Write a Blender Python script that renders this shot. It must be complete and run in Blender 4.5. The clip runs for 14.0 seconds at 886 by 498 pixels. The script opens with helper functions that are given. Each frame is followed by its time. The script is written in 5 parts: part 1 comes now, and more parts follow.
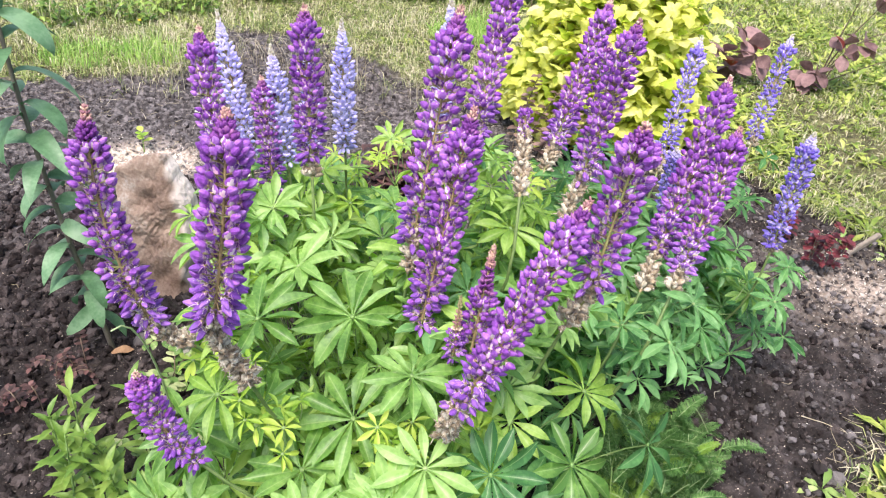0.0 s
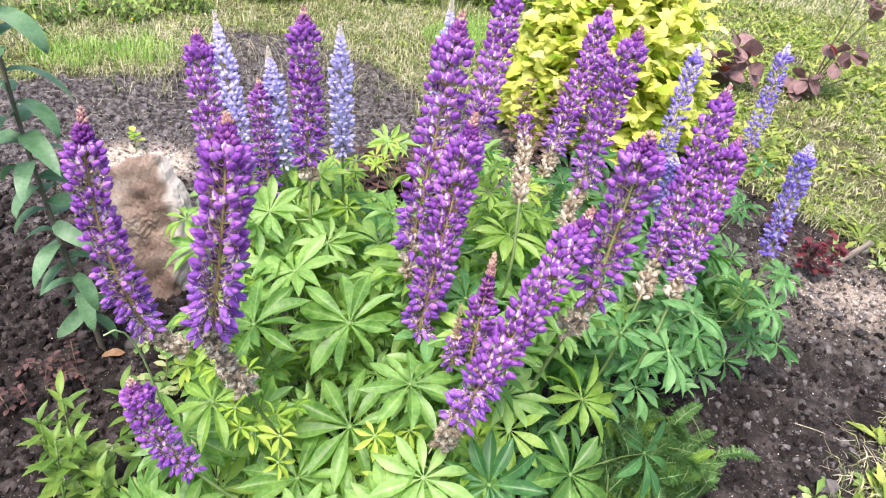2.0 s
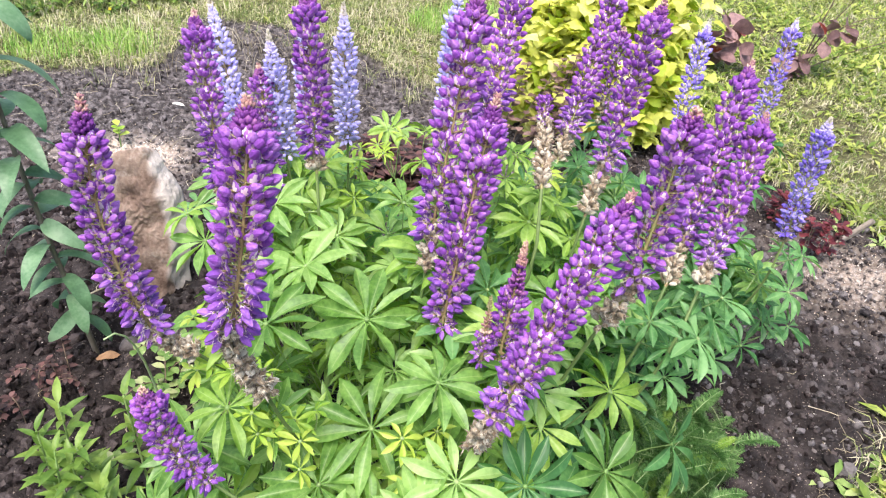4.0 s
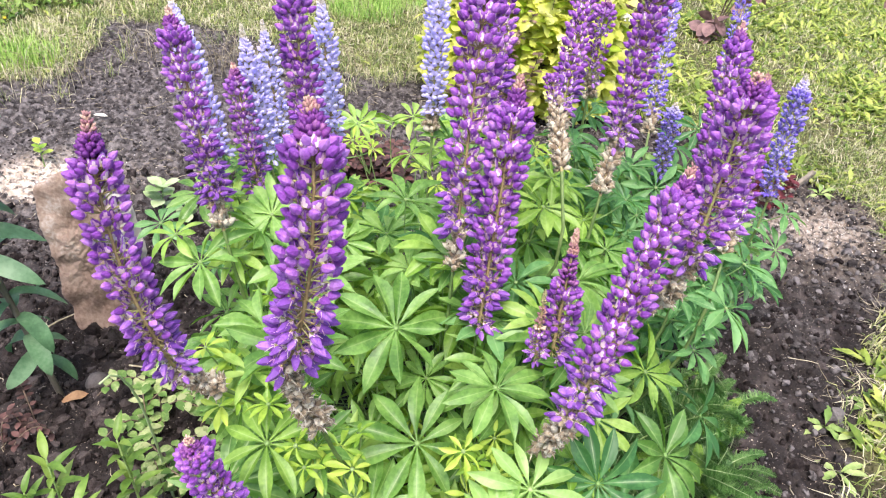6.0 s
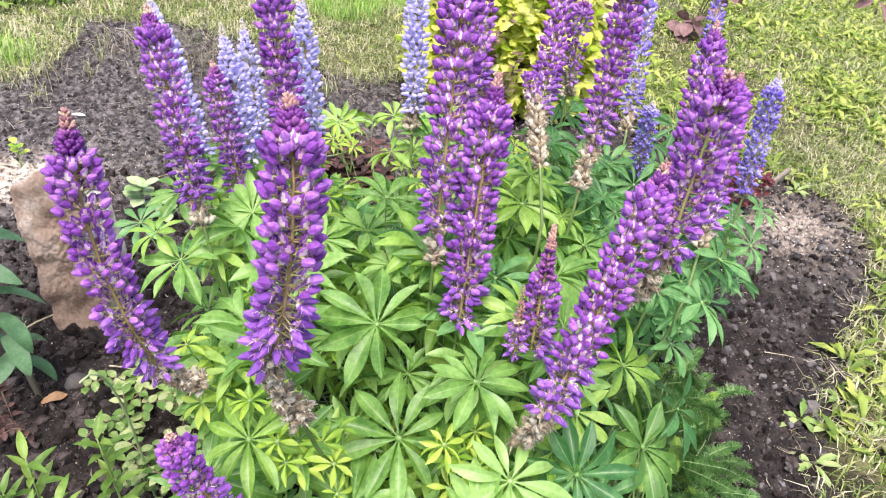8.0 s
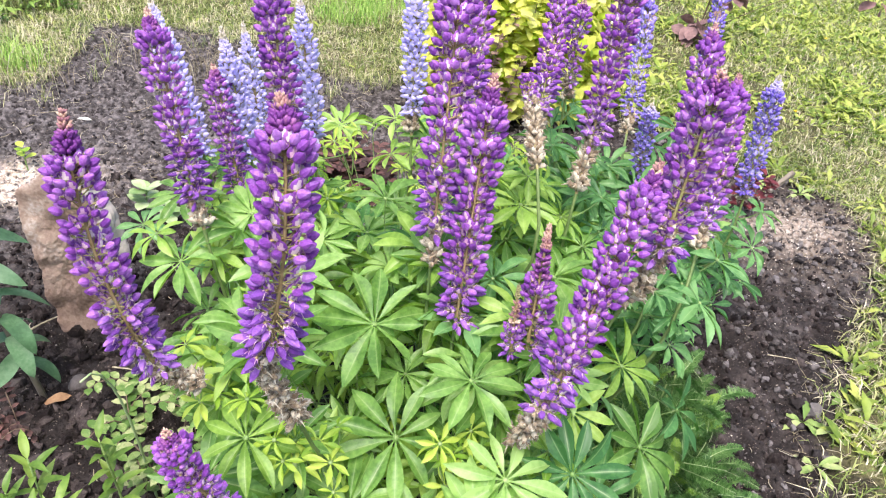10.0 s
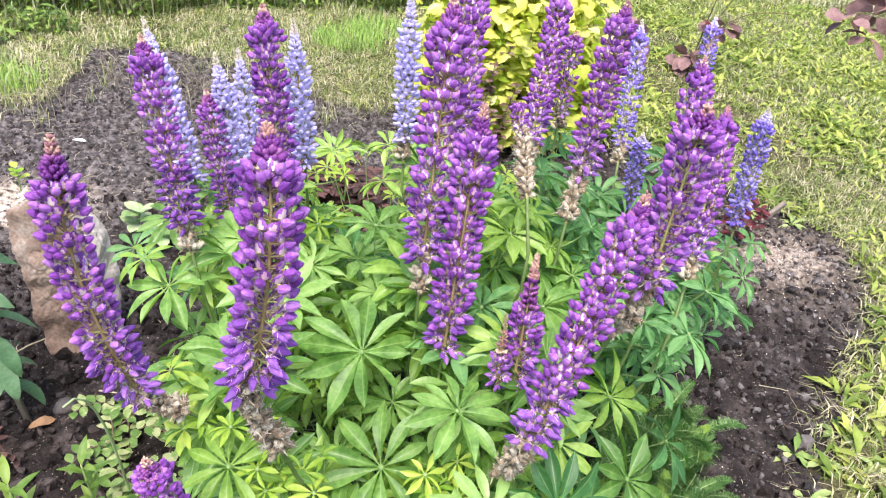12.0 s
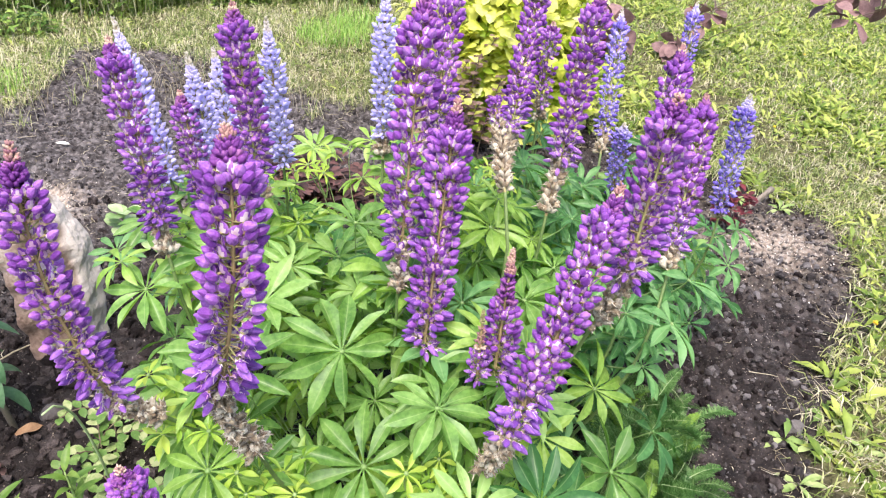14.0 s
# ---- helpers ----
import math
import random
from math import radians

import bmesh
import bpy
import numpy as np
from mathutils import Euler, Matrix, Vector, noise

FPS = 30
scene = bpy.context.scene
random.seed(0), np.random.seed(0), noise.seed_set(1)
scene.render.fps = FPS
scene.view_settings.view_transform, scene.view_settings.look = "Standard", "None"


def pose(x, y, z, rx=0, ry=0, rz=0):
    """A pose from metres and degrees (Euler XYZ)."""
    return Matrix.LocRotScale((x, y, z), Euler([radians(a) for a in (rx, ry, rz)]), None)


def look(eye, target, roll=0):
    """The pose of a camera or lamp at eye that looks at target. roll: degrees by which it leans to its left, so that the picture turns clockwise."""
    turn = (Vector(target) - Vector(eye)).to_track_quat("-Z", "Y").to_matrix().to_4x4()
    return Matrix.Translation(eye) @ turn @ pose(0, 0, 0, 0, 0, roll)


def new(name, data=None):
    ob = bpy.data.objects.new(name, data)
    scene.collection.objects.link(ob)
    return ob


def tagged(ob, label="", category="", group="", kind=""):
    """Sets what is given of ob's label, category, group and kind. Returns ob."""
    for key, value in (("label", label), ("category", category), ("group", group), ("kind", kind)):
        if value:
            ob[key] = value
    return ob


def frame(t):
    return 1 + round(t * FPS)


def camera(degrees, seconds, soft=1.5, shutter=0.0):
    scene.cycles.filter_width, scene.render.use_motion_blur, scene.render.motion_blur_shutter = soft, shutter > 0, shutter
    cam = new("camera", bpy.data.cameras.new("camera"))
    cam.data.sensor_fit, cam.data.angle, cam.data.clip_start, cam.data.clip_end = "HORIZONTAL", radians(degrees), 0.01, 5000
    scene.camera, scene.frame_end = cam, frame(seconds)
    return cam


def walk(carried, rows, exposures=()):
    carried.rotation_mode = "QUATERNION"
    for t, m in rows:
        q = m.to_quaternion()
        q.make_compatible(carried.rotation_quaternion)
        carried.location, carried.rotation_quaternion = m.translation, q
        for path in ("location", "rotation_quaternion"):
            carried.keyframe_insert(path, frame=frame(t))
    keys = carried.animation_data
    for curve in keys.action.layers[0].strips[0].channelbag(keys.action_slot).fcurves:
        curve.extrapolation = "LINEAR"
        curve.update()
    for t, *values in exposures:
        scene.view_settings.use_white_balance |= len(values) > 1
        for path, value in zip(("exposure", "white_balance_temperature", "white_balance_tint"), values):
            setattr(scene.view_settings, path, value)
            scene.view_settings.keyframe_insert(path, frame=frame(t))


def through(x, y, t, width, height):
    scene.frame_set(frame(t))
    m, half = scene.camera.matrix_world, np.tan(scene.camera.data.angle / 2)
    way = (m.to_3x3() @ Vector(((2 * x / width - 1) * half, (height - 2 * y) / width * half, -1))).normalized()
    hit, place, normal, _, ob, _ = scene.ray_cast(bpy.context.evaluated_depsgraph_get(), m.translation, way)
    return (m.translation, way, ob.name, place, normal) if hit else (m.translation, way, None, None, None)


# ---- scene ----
cam = camera(64.0, 14.0, 1.2)
PATH = [
    (0, (-0.076, 0.042, 1.491), (0.059, 1.674, 0.344), 7.8),
    (0.5, (-0.077, 0.045, 1.494), (0.086, 1.694, 0.374), 8.8),
    (1, (-0.079, 0.046, 1.489), (0.126, 1.695, 0.377), 9.5),
    (1.5, (-0.097, 0.054, 1.495), (0.096, 1.696, 0.371), 9.6),
    (2, (-0.09, 0.055, 1.49), (0.071, 1.69, 0.35), 8.8),
    (2.5, (-0.1, 0.056, 1.49), (0.047, 1.689, 0.344), 9.0),
    (3, (-0.096, 0.063, 1.485), (0.049, 1.689, 0.33), 9.4),
    (3.2, (-0.092, 0.059, 1.481), (0.047, 1.685, 0.324), 9.2),
    (5.3, (-0.292, 0.209, 1.404), (0.139, 1.757, 0.212), 7.0),
    (5.5, (-0.299, 0.208, 1.408), (0.146, 1.746, 0.21), 7.1),
    (6, (-0.301, 0.192, 1.405), (0.136, 1.758, 0.239), 7.2),
    (6.5, (-0.306, 0.19, 1.407), (0.159, 1.751, 0.247), 8.0),
    (7, (-0.307, 0.192, 1.406), (0.164, 1.74, 0.231), 7.7),
    (7.5, (-0.303, 0.183, 1.409), (0.156, 1.737, 0.237), 7.4),
    (7.7, (-0.3, 0.181, 1.408), (0.17, 1.739, 0.245), 7.6),
    (9.8, (-0.3, 0.176, 1.406), (0.217, 1.721, 0.247), 8.0),
    (10, (-0.287, 0.168, 1.407), (0.179, 1.735, 0.255), 7.4),
    (10.5, (-0.283, 0.166, 1.41), (0.178, 1.77, 0.308), 7.4),
    (11, (-0.282, 0.172, 1.412), (0.178, 1.783, 0.32), 7.9),
    (11.5, (-0.28, 0.172, 1.412), (0.186, 1.778, 0.315), 8.1),
    (12, (-0.277, 0.17, 1.413), (0.204, 1.773, 0.318), 8.2),
    (12.5, (-0.269, 0.173, 1.411), (0.213, 1.775, 0.315), 8.0),
    (13, (-0.265, 0.174, 1.411), (0.206, 1.775, 0.309), 7.8),
    (13.5, (-0.259, 0.173, 1.415), (0.223, 1.77, 0.311), 7.5),
    (14, (-0.249, 0.174, 1.415), (0.244, 1.763, 0.305), 7.0),
]
walk(cam, [(t, look(eye, target, roll)) for t, eye, target, roll in PATH])

# ---- world, sun and exposure ----
SUN_EL, SUN_AZ = radians(68), radians(205)
world = bpy.data.worlds.new("world")
world.use_nodes = True
scene.world = world
sky = world.node_tree.nodes.new("ShaderNodeTexSky")
sky.sky_type, sky.sun_disc, sky.sun_elevation, sky.sun_rotation = "NISHITA", False, SUN_EL, SUN_AZ
sky.dust_density, sky.air_density = 3.0, 0.9
back = world.node_tree.nodes["Background"]
back.inputs["Strength"].default_value = 0.15
world.node_tree.links.new(sky.outputs[0], back.inputs["Color"])
sun = new("sun", bpy.data.lights.new("sun", "SUN"))
sun.data.energy, sun.data.angle, sun.data.color = 2.7, radians(34), (1.0, 0.90, 0.895)
toward = Vector((math.sin(SUN_AZ) * math.cos(SUN_EL), math.cos(SUN_AZ) * math.cos(SUN_EL), math.sin(SUN_EL)))
sun.matrix_world = look(toward * 20, (0, 0, 0))
scene.view_settings.exposure = 1.18

rng = np.random.default_rng(7)
rnd = random.Random(11)


# ---- materials ----
def material(name, colours, scale=30.0, rough=0.6, bump=0.2, through=0.0, vary="object", spread=0.25, sheen=0.0, grain=6.0, spec=0.4, rib=None, rib_most=0.35, shine=(1, 1, 1)):
    """Two scales of noise over a few colours, a light bump, a little see-through light for thin leaves."""
    m = bpy.data.materials.new(name)
    m.use_nodes = True
    nodes, links = m.node_tree.nodes, m.node_tree.links
    bsdf, out = nodes["Principled BSDF"], nodes["Material Output"]
    coord = nodes.new("ShaderNodeTexCoord")
    big, fine = nodes.new("ShaderNodeTexNoise"), nodes.new("ShaderNodeTexNoise")
    big.inputs["Scale"].default_value, fine.inputs["Scale"].default_value = scale, scale * grain
    big.inputs["Detail"].default_value, fine.inputs["Detail"].default_value = 4, 3
    where = nodes.new("ShaderNodeNewGeometry")
    for n in (big, fine):
        links.new(where.outputs["Position"], n.inputs["Vector"])
    mix = nodes.new("ShaderNodeMath")
    mix.operation = "MULTIPLY_ADD"
    links.new(fine.outputs["Fac"], mix.inputs[0])
    mix.inputs[1].default_value = 0.45
    sub = nodes.new("ShaderNodeMath")
    sub.operation = "ADD"
    links.new(big.outputs["Fac"], sub.inputs[0])
    sub.inputs[1].default_value = -0.22
    links.new(sub.outputs[0], mix.inputs[2])
    value = mix.outputs[0]
    if vary:
        if vary == "object":
            r = nodes.new("ShaderNodeObjectInfo").outputs["Random"]
        else:
            r = where.outputs["Random Per Island"]
        shift = nodes.new("ShaderNodeMath")
        shift.operation = "MULTIPLY_ADD"
        links.new(r, shift.inputs[0])
        shift.inputs[1].default_value = spread * 2
        add = nodes.new("ShaderNodeMath")
        add.operation = "SUBTRACT"
        links.new(value, add.inputs[0])
        add.inputs[1].default_value = spread
        links.new(add.outputs[0], shift.inputs[2])
        value = shift.outputs[0]
    ramp = nodes.new("ShaderNodeValToRGB")
    el = ramp.color_ramp.elements
    while len(el) < len(colours):
        el.new(0.5)
    for i, c in enumerate(colours):
        el[i].position = 0.25 + 0.5 * i / max(1, len(colours) - 1)
        el[i].color = (*c, 1)
    links.new(value, ramp.inputs["Fac"])
    colour = ramp.outputs["Color"]
    if rib:
        vein, edge, blend = nodes.new("ShaderNodeAttribute"), nodes.new("ShaderNodeMapRange"), nodes.new("ShaderNodeMix")
        vein.attribute_name, blend.data_type = "rib", "RGBA"
        edge.inputs["From Min"].default_value, edge.inputs["From Max"].default_value, edge.inputs["To Max"].default_value = 0.78, 0.97, rib_most
        links.new(vein.outputs["Fac"], edge.inputs["Value"])
        links.new(edge.outputs["Result"], blend.inputs[0])
        links.new(colour, blend.inputs[6])
        blend.inputs[7].default_value = (*rib, 1)
        colour = blend.outputs[2]
    links.new(colour, bsdf.inputs["Base Color"])
    bsdf.inputs["Roughness"].default_value = rough
    bsdf.inputs["Specular IOR Level"].default_value = spec
    if sheen:
        bsdf.inputs["Sheen Weight"].default_value = sheen
    if bump:
        b = nodes.new("ShaderNodeBump")
        b.inputs["Strength"].default_value, b.inputs["Distance"].default_value = bump, 0.004
        links.new(fine.outputs["Fac"], b.inputs["Height"])
        links.new(b.outputs["Normal"], bsdf.inputs["Normal"])
    if through:
        tr, sh = nodes.new("ShaderNodeBsdfTranslucent"), nodes.new("ShaderNodeMixShader")
        tint = nodes.new("ShaderNodeMix")
        tint.data_type, tint.blend_type = "RGBA", "MULTIPLY"
        tint.inputs[0].default_value, tint.inputs[7].default_value = 1.0, (*shine, 1)
        links.new(colour, tint.inputs[6])
        links.new(tint.outputs[2], tr.inputs["Color"])
        sh.inputs["Fac"].default_value = through
        links.new(bsdf.outputs[0], sh.inputs[1])
        links.new(tr.outputs[0], sh.inputs[2])
        links.new(sh.outputs[0], out.inputs["Surface"])
    return m


LEAF = material("lupin_leaf", [(0.092, 0.215, 0.040), (0.21, 0.39, 0.090), (0.35, 0.535, 0.17)], 25, 0.40, 0.2, 0.42, spread=0.24, spec=0.5, rib=(0.50, 0.62, 0.29), shine=(1.2, 1.2, 0.4))
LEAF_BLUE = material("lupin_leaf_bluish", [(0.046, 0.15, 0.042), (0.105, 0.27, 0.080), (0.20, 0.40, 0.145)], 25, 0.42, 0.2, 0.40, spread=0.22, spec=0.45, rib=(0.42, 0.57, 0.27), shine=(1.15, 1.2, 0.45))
LEAF_LIME = material("lupin_leaf_lime", [(0.145, 0.285, 0.036), (0.275, 0.455, 0.080), (0.42, 0.59, 0.155)], 25, 0.42, 0.2, 0.42, spread=0.22, spec=0.5, rib=(0.50, 0.62, 0.27), shine=(1.2, 1.2, 0.4))
LEAF_YOUNG = material("lupin_leaf_young", [(0.20, 0.37, 0.035), (0.34, 0.50, 0.06), (0.47, 0.60, 0.10)], 25, 0.5, 0.15, 0.35, spread=0.3)
PETIOLE = material("petiole", [(0.13, 0.24, 0.06), (0.28, 0.38, 0.14)], 40, 0.5, 0.1)
STEM = material("flower_stem", [(0.20, 0.15, 0.07), (0.31, 0.24, 0.11), (0.29, 0.31, 0.11)], 40, 0.55, 0.2)
STALK = material("flower_stalk", [(0.09, 0.15, 0.04), (0.17, 0.24, 0.08)], 40, 0.55, 0.2)
PURPLE = material("petal_purple", [(0.155, 0.030, 0.27), (0.285, 0.072, 0.435), (0.48, 0.21, 0.62)], 90, 0.45, 0.2, 0.26, spread=0.22, sheen=0.15)
PURPLE_OLD = material("petal_purple_old", [(0.14, 0.036, 0.28), (0.225, 0.07, 0.40), (0.36, 0.16, 0.53)], 90, 0.55, 0.1, 0.2, spread=0.25, sheen=0.15)
LILAC = material("petal_lilac", [(0.68, 0.40, 0.62), (0.86, 0.66, 0.74), (0.95, 0.86, 0.83)], 90, 0.55, 0.1, 0.4, spread=0.3)
BLUE = material("petal_blue", [(0.16, 0.10, 0.50), (0.26, 0.18, 0.64), (0.38, 0.32, 0.78)], 90, 0.5, 0.1, 0.2, spread=0.25)
BLUE_PALE = material("petal_blue_pale", [(0.52, 0.46, 0.76), (0.74, 0.68, 0.85)], 90, 0.55, 0.1, 0.3, spread=0.25)
SKYBLUE = material("petal_light_blue", [(0.53, 0.49, 0.87), (0.63, 0.59, 0.92), (0.73, 0.69, 0.94)], 90, 0.5, 0.1, 0.4, spread=0.2)
SKYPALE = material("petal_light_blue_pale", [(0.66, 0.62, 0.90), (0.76, 0.72, 0.93)], 90, 0.55, 0.1, 0.4, spread=0.2)
BUD = material("bud_purple", [(0.13, 0.025, 0.19), (0.20, 0.05, 0.25), (0.30, 0.11, 0.28)], 90, 0.6, 0.15, 0.1, spread=0.3)
BUD_TIP = material("bud_tip", [(0.28, 0.13, 0.16), (0.44, 0.26, 0.21), (0.60, 0.45, 0.34)], 90, 0.7, 0.2, 0.1, spread=0.3)
BUD_GREEN = material("bud_green", [(0.20, 0.20, 0.08), (0.30, 0.27, 0.13), (0.40, 0.38, 0.20)], 90, 0.7, 0.2, 0.1, spread=0.3)
BUD_PALE = material("bud_pale", [(0.50, 0.47, 0.36), (0.62, 0.58, 0.46), (0.68, 0.62, 0.62)], 90, 0.7, 0.2, 0.2, spread=0.3)
POD = material("seed_pod", [(0.18, 0.125, 0.072), (0.36, 0.295, 0.19), (0.57, 0.515, 0.395)], 110, 0.85, 0.6, 0.0, vary="island", spread=0.36, sheen=0.3)


# ---- mesh helpers ----
WORLD = {}


def mesh_of(name, verts, faces, mats, idx=None, smooth=True):
    me = bpy.data.meshes.new(name)
    me.from_pydata([tuple(v) for v in verts], [], [tuple(f) for f in faces])
    for m in mats if isinstance(mats, (list, tuple)) else [mats]:
        me.materials.append(m)
    if idx is not None:
        me.polygons.foreach_set("material_index", np.asarray(idx, dtype=np.int32))
    if smooth:
        me.polygons.foreach_set("use_smooth", np.ones(len(me.polygons), dtype=bool))
    me.update()
    return me


def thing(name, at, label, category, group="", kind=""):
    """An empty at the base of a thing, which its parts hang from."""
    ob = tagged(new(name), label, category, group, kind)
    ob.empty_display_size = 0.05
    ob.matrix_basis = Matrix.Translation(at)
    WORLD[ob.name] = ob.matrix_basis.copy()
    return ob


def part(name, me, parent, label="", world_at=Matrix.Identity(4), kind=""):
    """One mesh object under a thing or a part, given by its place in the world."""
    ob = new(name, me)
    ob.parent = parent
    ob.matrix_parent_inverse = WORLD[parent.name].inverted()
    ob.matrix_basis = world_at
    WORLD[ob.name] = world_at.copy()
    return tagged(ob, label, kind=kind)


def whole(name, me, label, category, kind="", group="", at=Matrix.Identity(4)):
    ob = tagged(new(name, me), label, category, group, kind)
    ob.matrix_basis = at
    WORLD[ob.name] = at.copy()
    return ob


class Shape:
    """Gathers pieces of one mesh."""

    def __init__(self):
        self.v, self.f, self.i = [], [], []

    def add(self, verts, faces, i=0):
        n = len(self.v)
        self.v.extend(verts)
        self.f.extend([tuple(a + n for a in f) for f in faces])
        self.i.extend([i] * len(faces))

    def mesh(self, name, mats, smooth=True):
        return mesh_of(name, self.v, self.f, mats, self.i, smooth)


def tube(points, radii, sides=6):
    """Verts and faces of a tapering tube along points."""
    P = [Vector(p) for p in points]
    verts, faces = [], []
    ref = Vector((0.3, 0.9, 0.2)).normalized()
    for k, p in enumerate(P):
        d = (P[min(k + 1, len(P) - 1)] - P[max(k - 1, 0)]).normalized()
        a = d.cross(ref)
        if a.length < 0.1:
            a = d.cross(Vector((1, 0, 0)))
        a.normalize()
        b = d.cross(a)
        for s in range(sides):
            w = 2 * math.pi * s / sides
            verts.append(p + (a * math.cos(w) + b * math.sin(w)) * radii[k])
    for k in range(len(P) - 1):
        for s in range(sides):
            t = (s + 1) % sides
            faces.append((k * sides + s, k * sides + t, (k + 1) * sides + t, (k + 1) * sides + s))
    verts.append(P[-1] + (P[-1] - P[-2]).normalized() * radii[-1])
    e = len(verts) - 1
    for s in range(sides):
        faces.append(((len(P) - 1) * sides + s, (len(P) - 1) * sides + (s + 1) % sides, e))
    return verts, faces


def bezier(a, b, c, d, n):
    a, b, c, d = Vector(a), Vector(b), Vector(c), Vector(d)
    return [a * (1 - t) ** 3 + b * 3 * t * (1 - t) ** 2 + c * 3 * t * t * (1 - t) + d * t ** 3 for t in np.linspace(0, 1, n)]


def blade(L, W, peak=0.6, fold=0.25, droop=0.2, n=6, across=2, wave=0.0, seed=0, power=0.8):
    """A leaf blade along +x from the origin, folded at its midrib, bending down: verts, faces."""
    r = random.Random(seed)
    verts, faces = [], []
    ph = r.uniform(0, 6)
    for k in range(n + 1):
        t = k / n
        w = W * (math.sin(math.pi * t ** (math.log(0.5) / math.log(peak))) ** power if 0 < t < 1 else (0.06 if t == 0 else 0.0))
        a = droop * t
        x, z = L * t * math.cos(a * 0.6), -L * t * math.sin(a) * 0.8
        for s in range(-across, across + 1):
            u = s / across
            zz = z + abs(u) * w * fold + wave * W * math.sin(ph + 9 * t) * abs(u) * math.copysign(1, u)
            verts.append(Vector((x, u * w, zz)))
    m = 2 * across + 1
    for k in range(n):
        for s in range(m - 1):
            a = k * m + s
            faces.append((a, a + m, a + m + 1, a + 1))
    return verts, faces


def ball(centre, radii, rings=4, segs=6):
    cx, cy, cz = centre
    verts = [Vector((cx, cy, cz + radii[2]))]
    for i in range(1, rings):
        a = math.pi * i / rings
        for s in range(segs):
            b = 2 * math.pi * s / segs
            verts.append(Vector((cx + radii[0] * math.sin(a) * math.cos(b), cy + radii[1] * math.sin(a) * math.sin(b), cz + radii[2] * math.cos(a))))
    verts.append(Vector((cx, cy, cz - radii[2])))
    e, faces = len(verts) - 1, []
    for s in range(segs):
        t = (s + 1) % segs
        faces.append((0, 1 + s, 1 + t))
        for i in range(rings - 2):
            a = 1 + i * segs
            faces.append((a + s, a + segs + s, a + segs + t, a + t))
        a = 1 + (rings - 2) * segs
        faces.append((a + s, e, a + t))
    return verts, faces


def aligned(at, z, spin=0.0, size=1.0):
    """A pose at a point whose z axis is z, spun about it."""
    q = Vector(z).normalized().to_track_quat("Z", "Y").to_matrix().to_4x4()
    return Matrix.Translation(at) @ q @ Matrix.Rotation(spin, 4, "Z") @ Matrix.Scale(size, 4)


def out_from(at, axis, outward, size=1.0, roll=0.0):
    """A pose whose x axis is outward and whose z axis is as near to axis as may be."""
    x = Vector(outward).normalized()
    y = Vector(axis).cross(x)
    y.normalize()
    z = x.cross(y)
    m = Matrix((x, y, z)).transposed().to_4x4()
    return Matrix.Translation(at) @ m @ Matrix.Rotation(roll, 4, "X") @ Matrix.Scale(size, 4)


# ---- ground ----
BED = [(-6, -3), (-6, 2.9), (-2.4, 3.0), (-1.7, 3.2), (-1.25, 3.45), (-1.15, 4.15), (-0.55, 4.1), (0.0, 3.55), (0.45, 3.4), (1.3, 3.25), (1.75, 2.65),
       (2.05, 2.3), (1.95, 1.95), (1.72, 1.66), (1.47, 1.48), (1.24, 1.29), (1.11, 1.15), (1.01, 1.0), (0.93, 0.8), (0.8, -3)]


def bed_depth(x, y):
    """Signed distance to the edge of the dug bed: positive inside. Arrays."""
    x, y = np.asarray(x, float), np.asarray(y, float)
    inside, best = np.zeros(x.shape, bool), np.full(x.shape, 1e9)
    for (ax, ay), (bx, by) in zip(BED, BED[1:] + BED[:1]):
        cross = ((ay > y) != (by > y)) & (x < (bx - ax) * (y - ay) / ((by - ay) or 1e-9) + ax)
        inside ^= cross
        t = np.clip(((x - ax) * (bx - ax) + (y - ay) * (by - ay)) / ((bx - ax) ** 2 + (by - ay) ** 2), 0, 1)
        best = np.minimum(best, np.hypot(x - ax - t * (bx - ax), y - ay - t * (by - ay)))
    return np.where(inside, best, -best)


def dust_amount(x, y):
    """Where pale sawdust lies on the soil."""
    a = 0.42 * np.exp(-(((x - 1.70) / 0.30) ** 2 + ((y - 2.12) / 0.24) ** 2))
    b = 1.6 * np.exp(-(((x + 1.09) / 0.17) ** 2 + ((y - 2.57) / 0.115) ** 2))
    return np.maximum(a, b)


def fine_axis(lo, hi, step, far):
    mid = np.arange(lo, hi + step / 2, step)
    grow = np.array([0.05, 0.15, 0.35, 0.8, 1.8, 4, 9, 20, 45, 100, far])
    return np.concatenate([lo - grow[::-1], mid, hi + grow])


def ground_height(x, y):
    v = Vector((x, y, 0))
    h = 0.018 * noise.noise(v * 3.1) + 0.012 * noise.noise(v * 9) + 0.010 * noise.noise(v * 23)
    return h + 0.032 * max(0.0, noise.noise(v * 30 + Vector((5, 1, 2)))) + 0.014 * abs(noise.noise(v * 70))


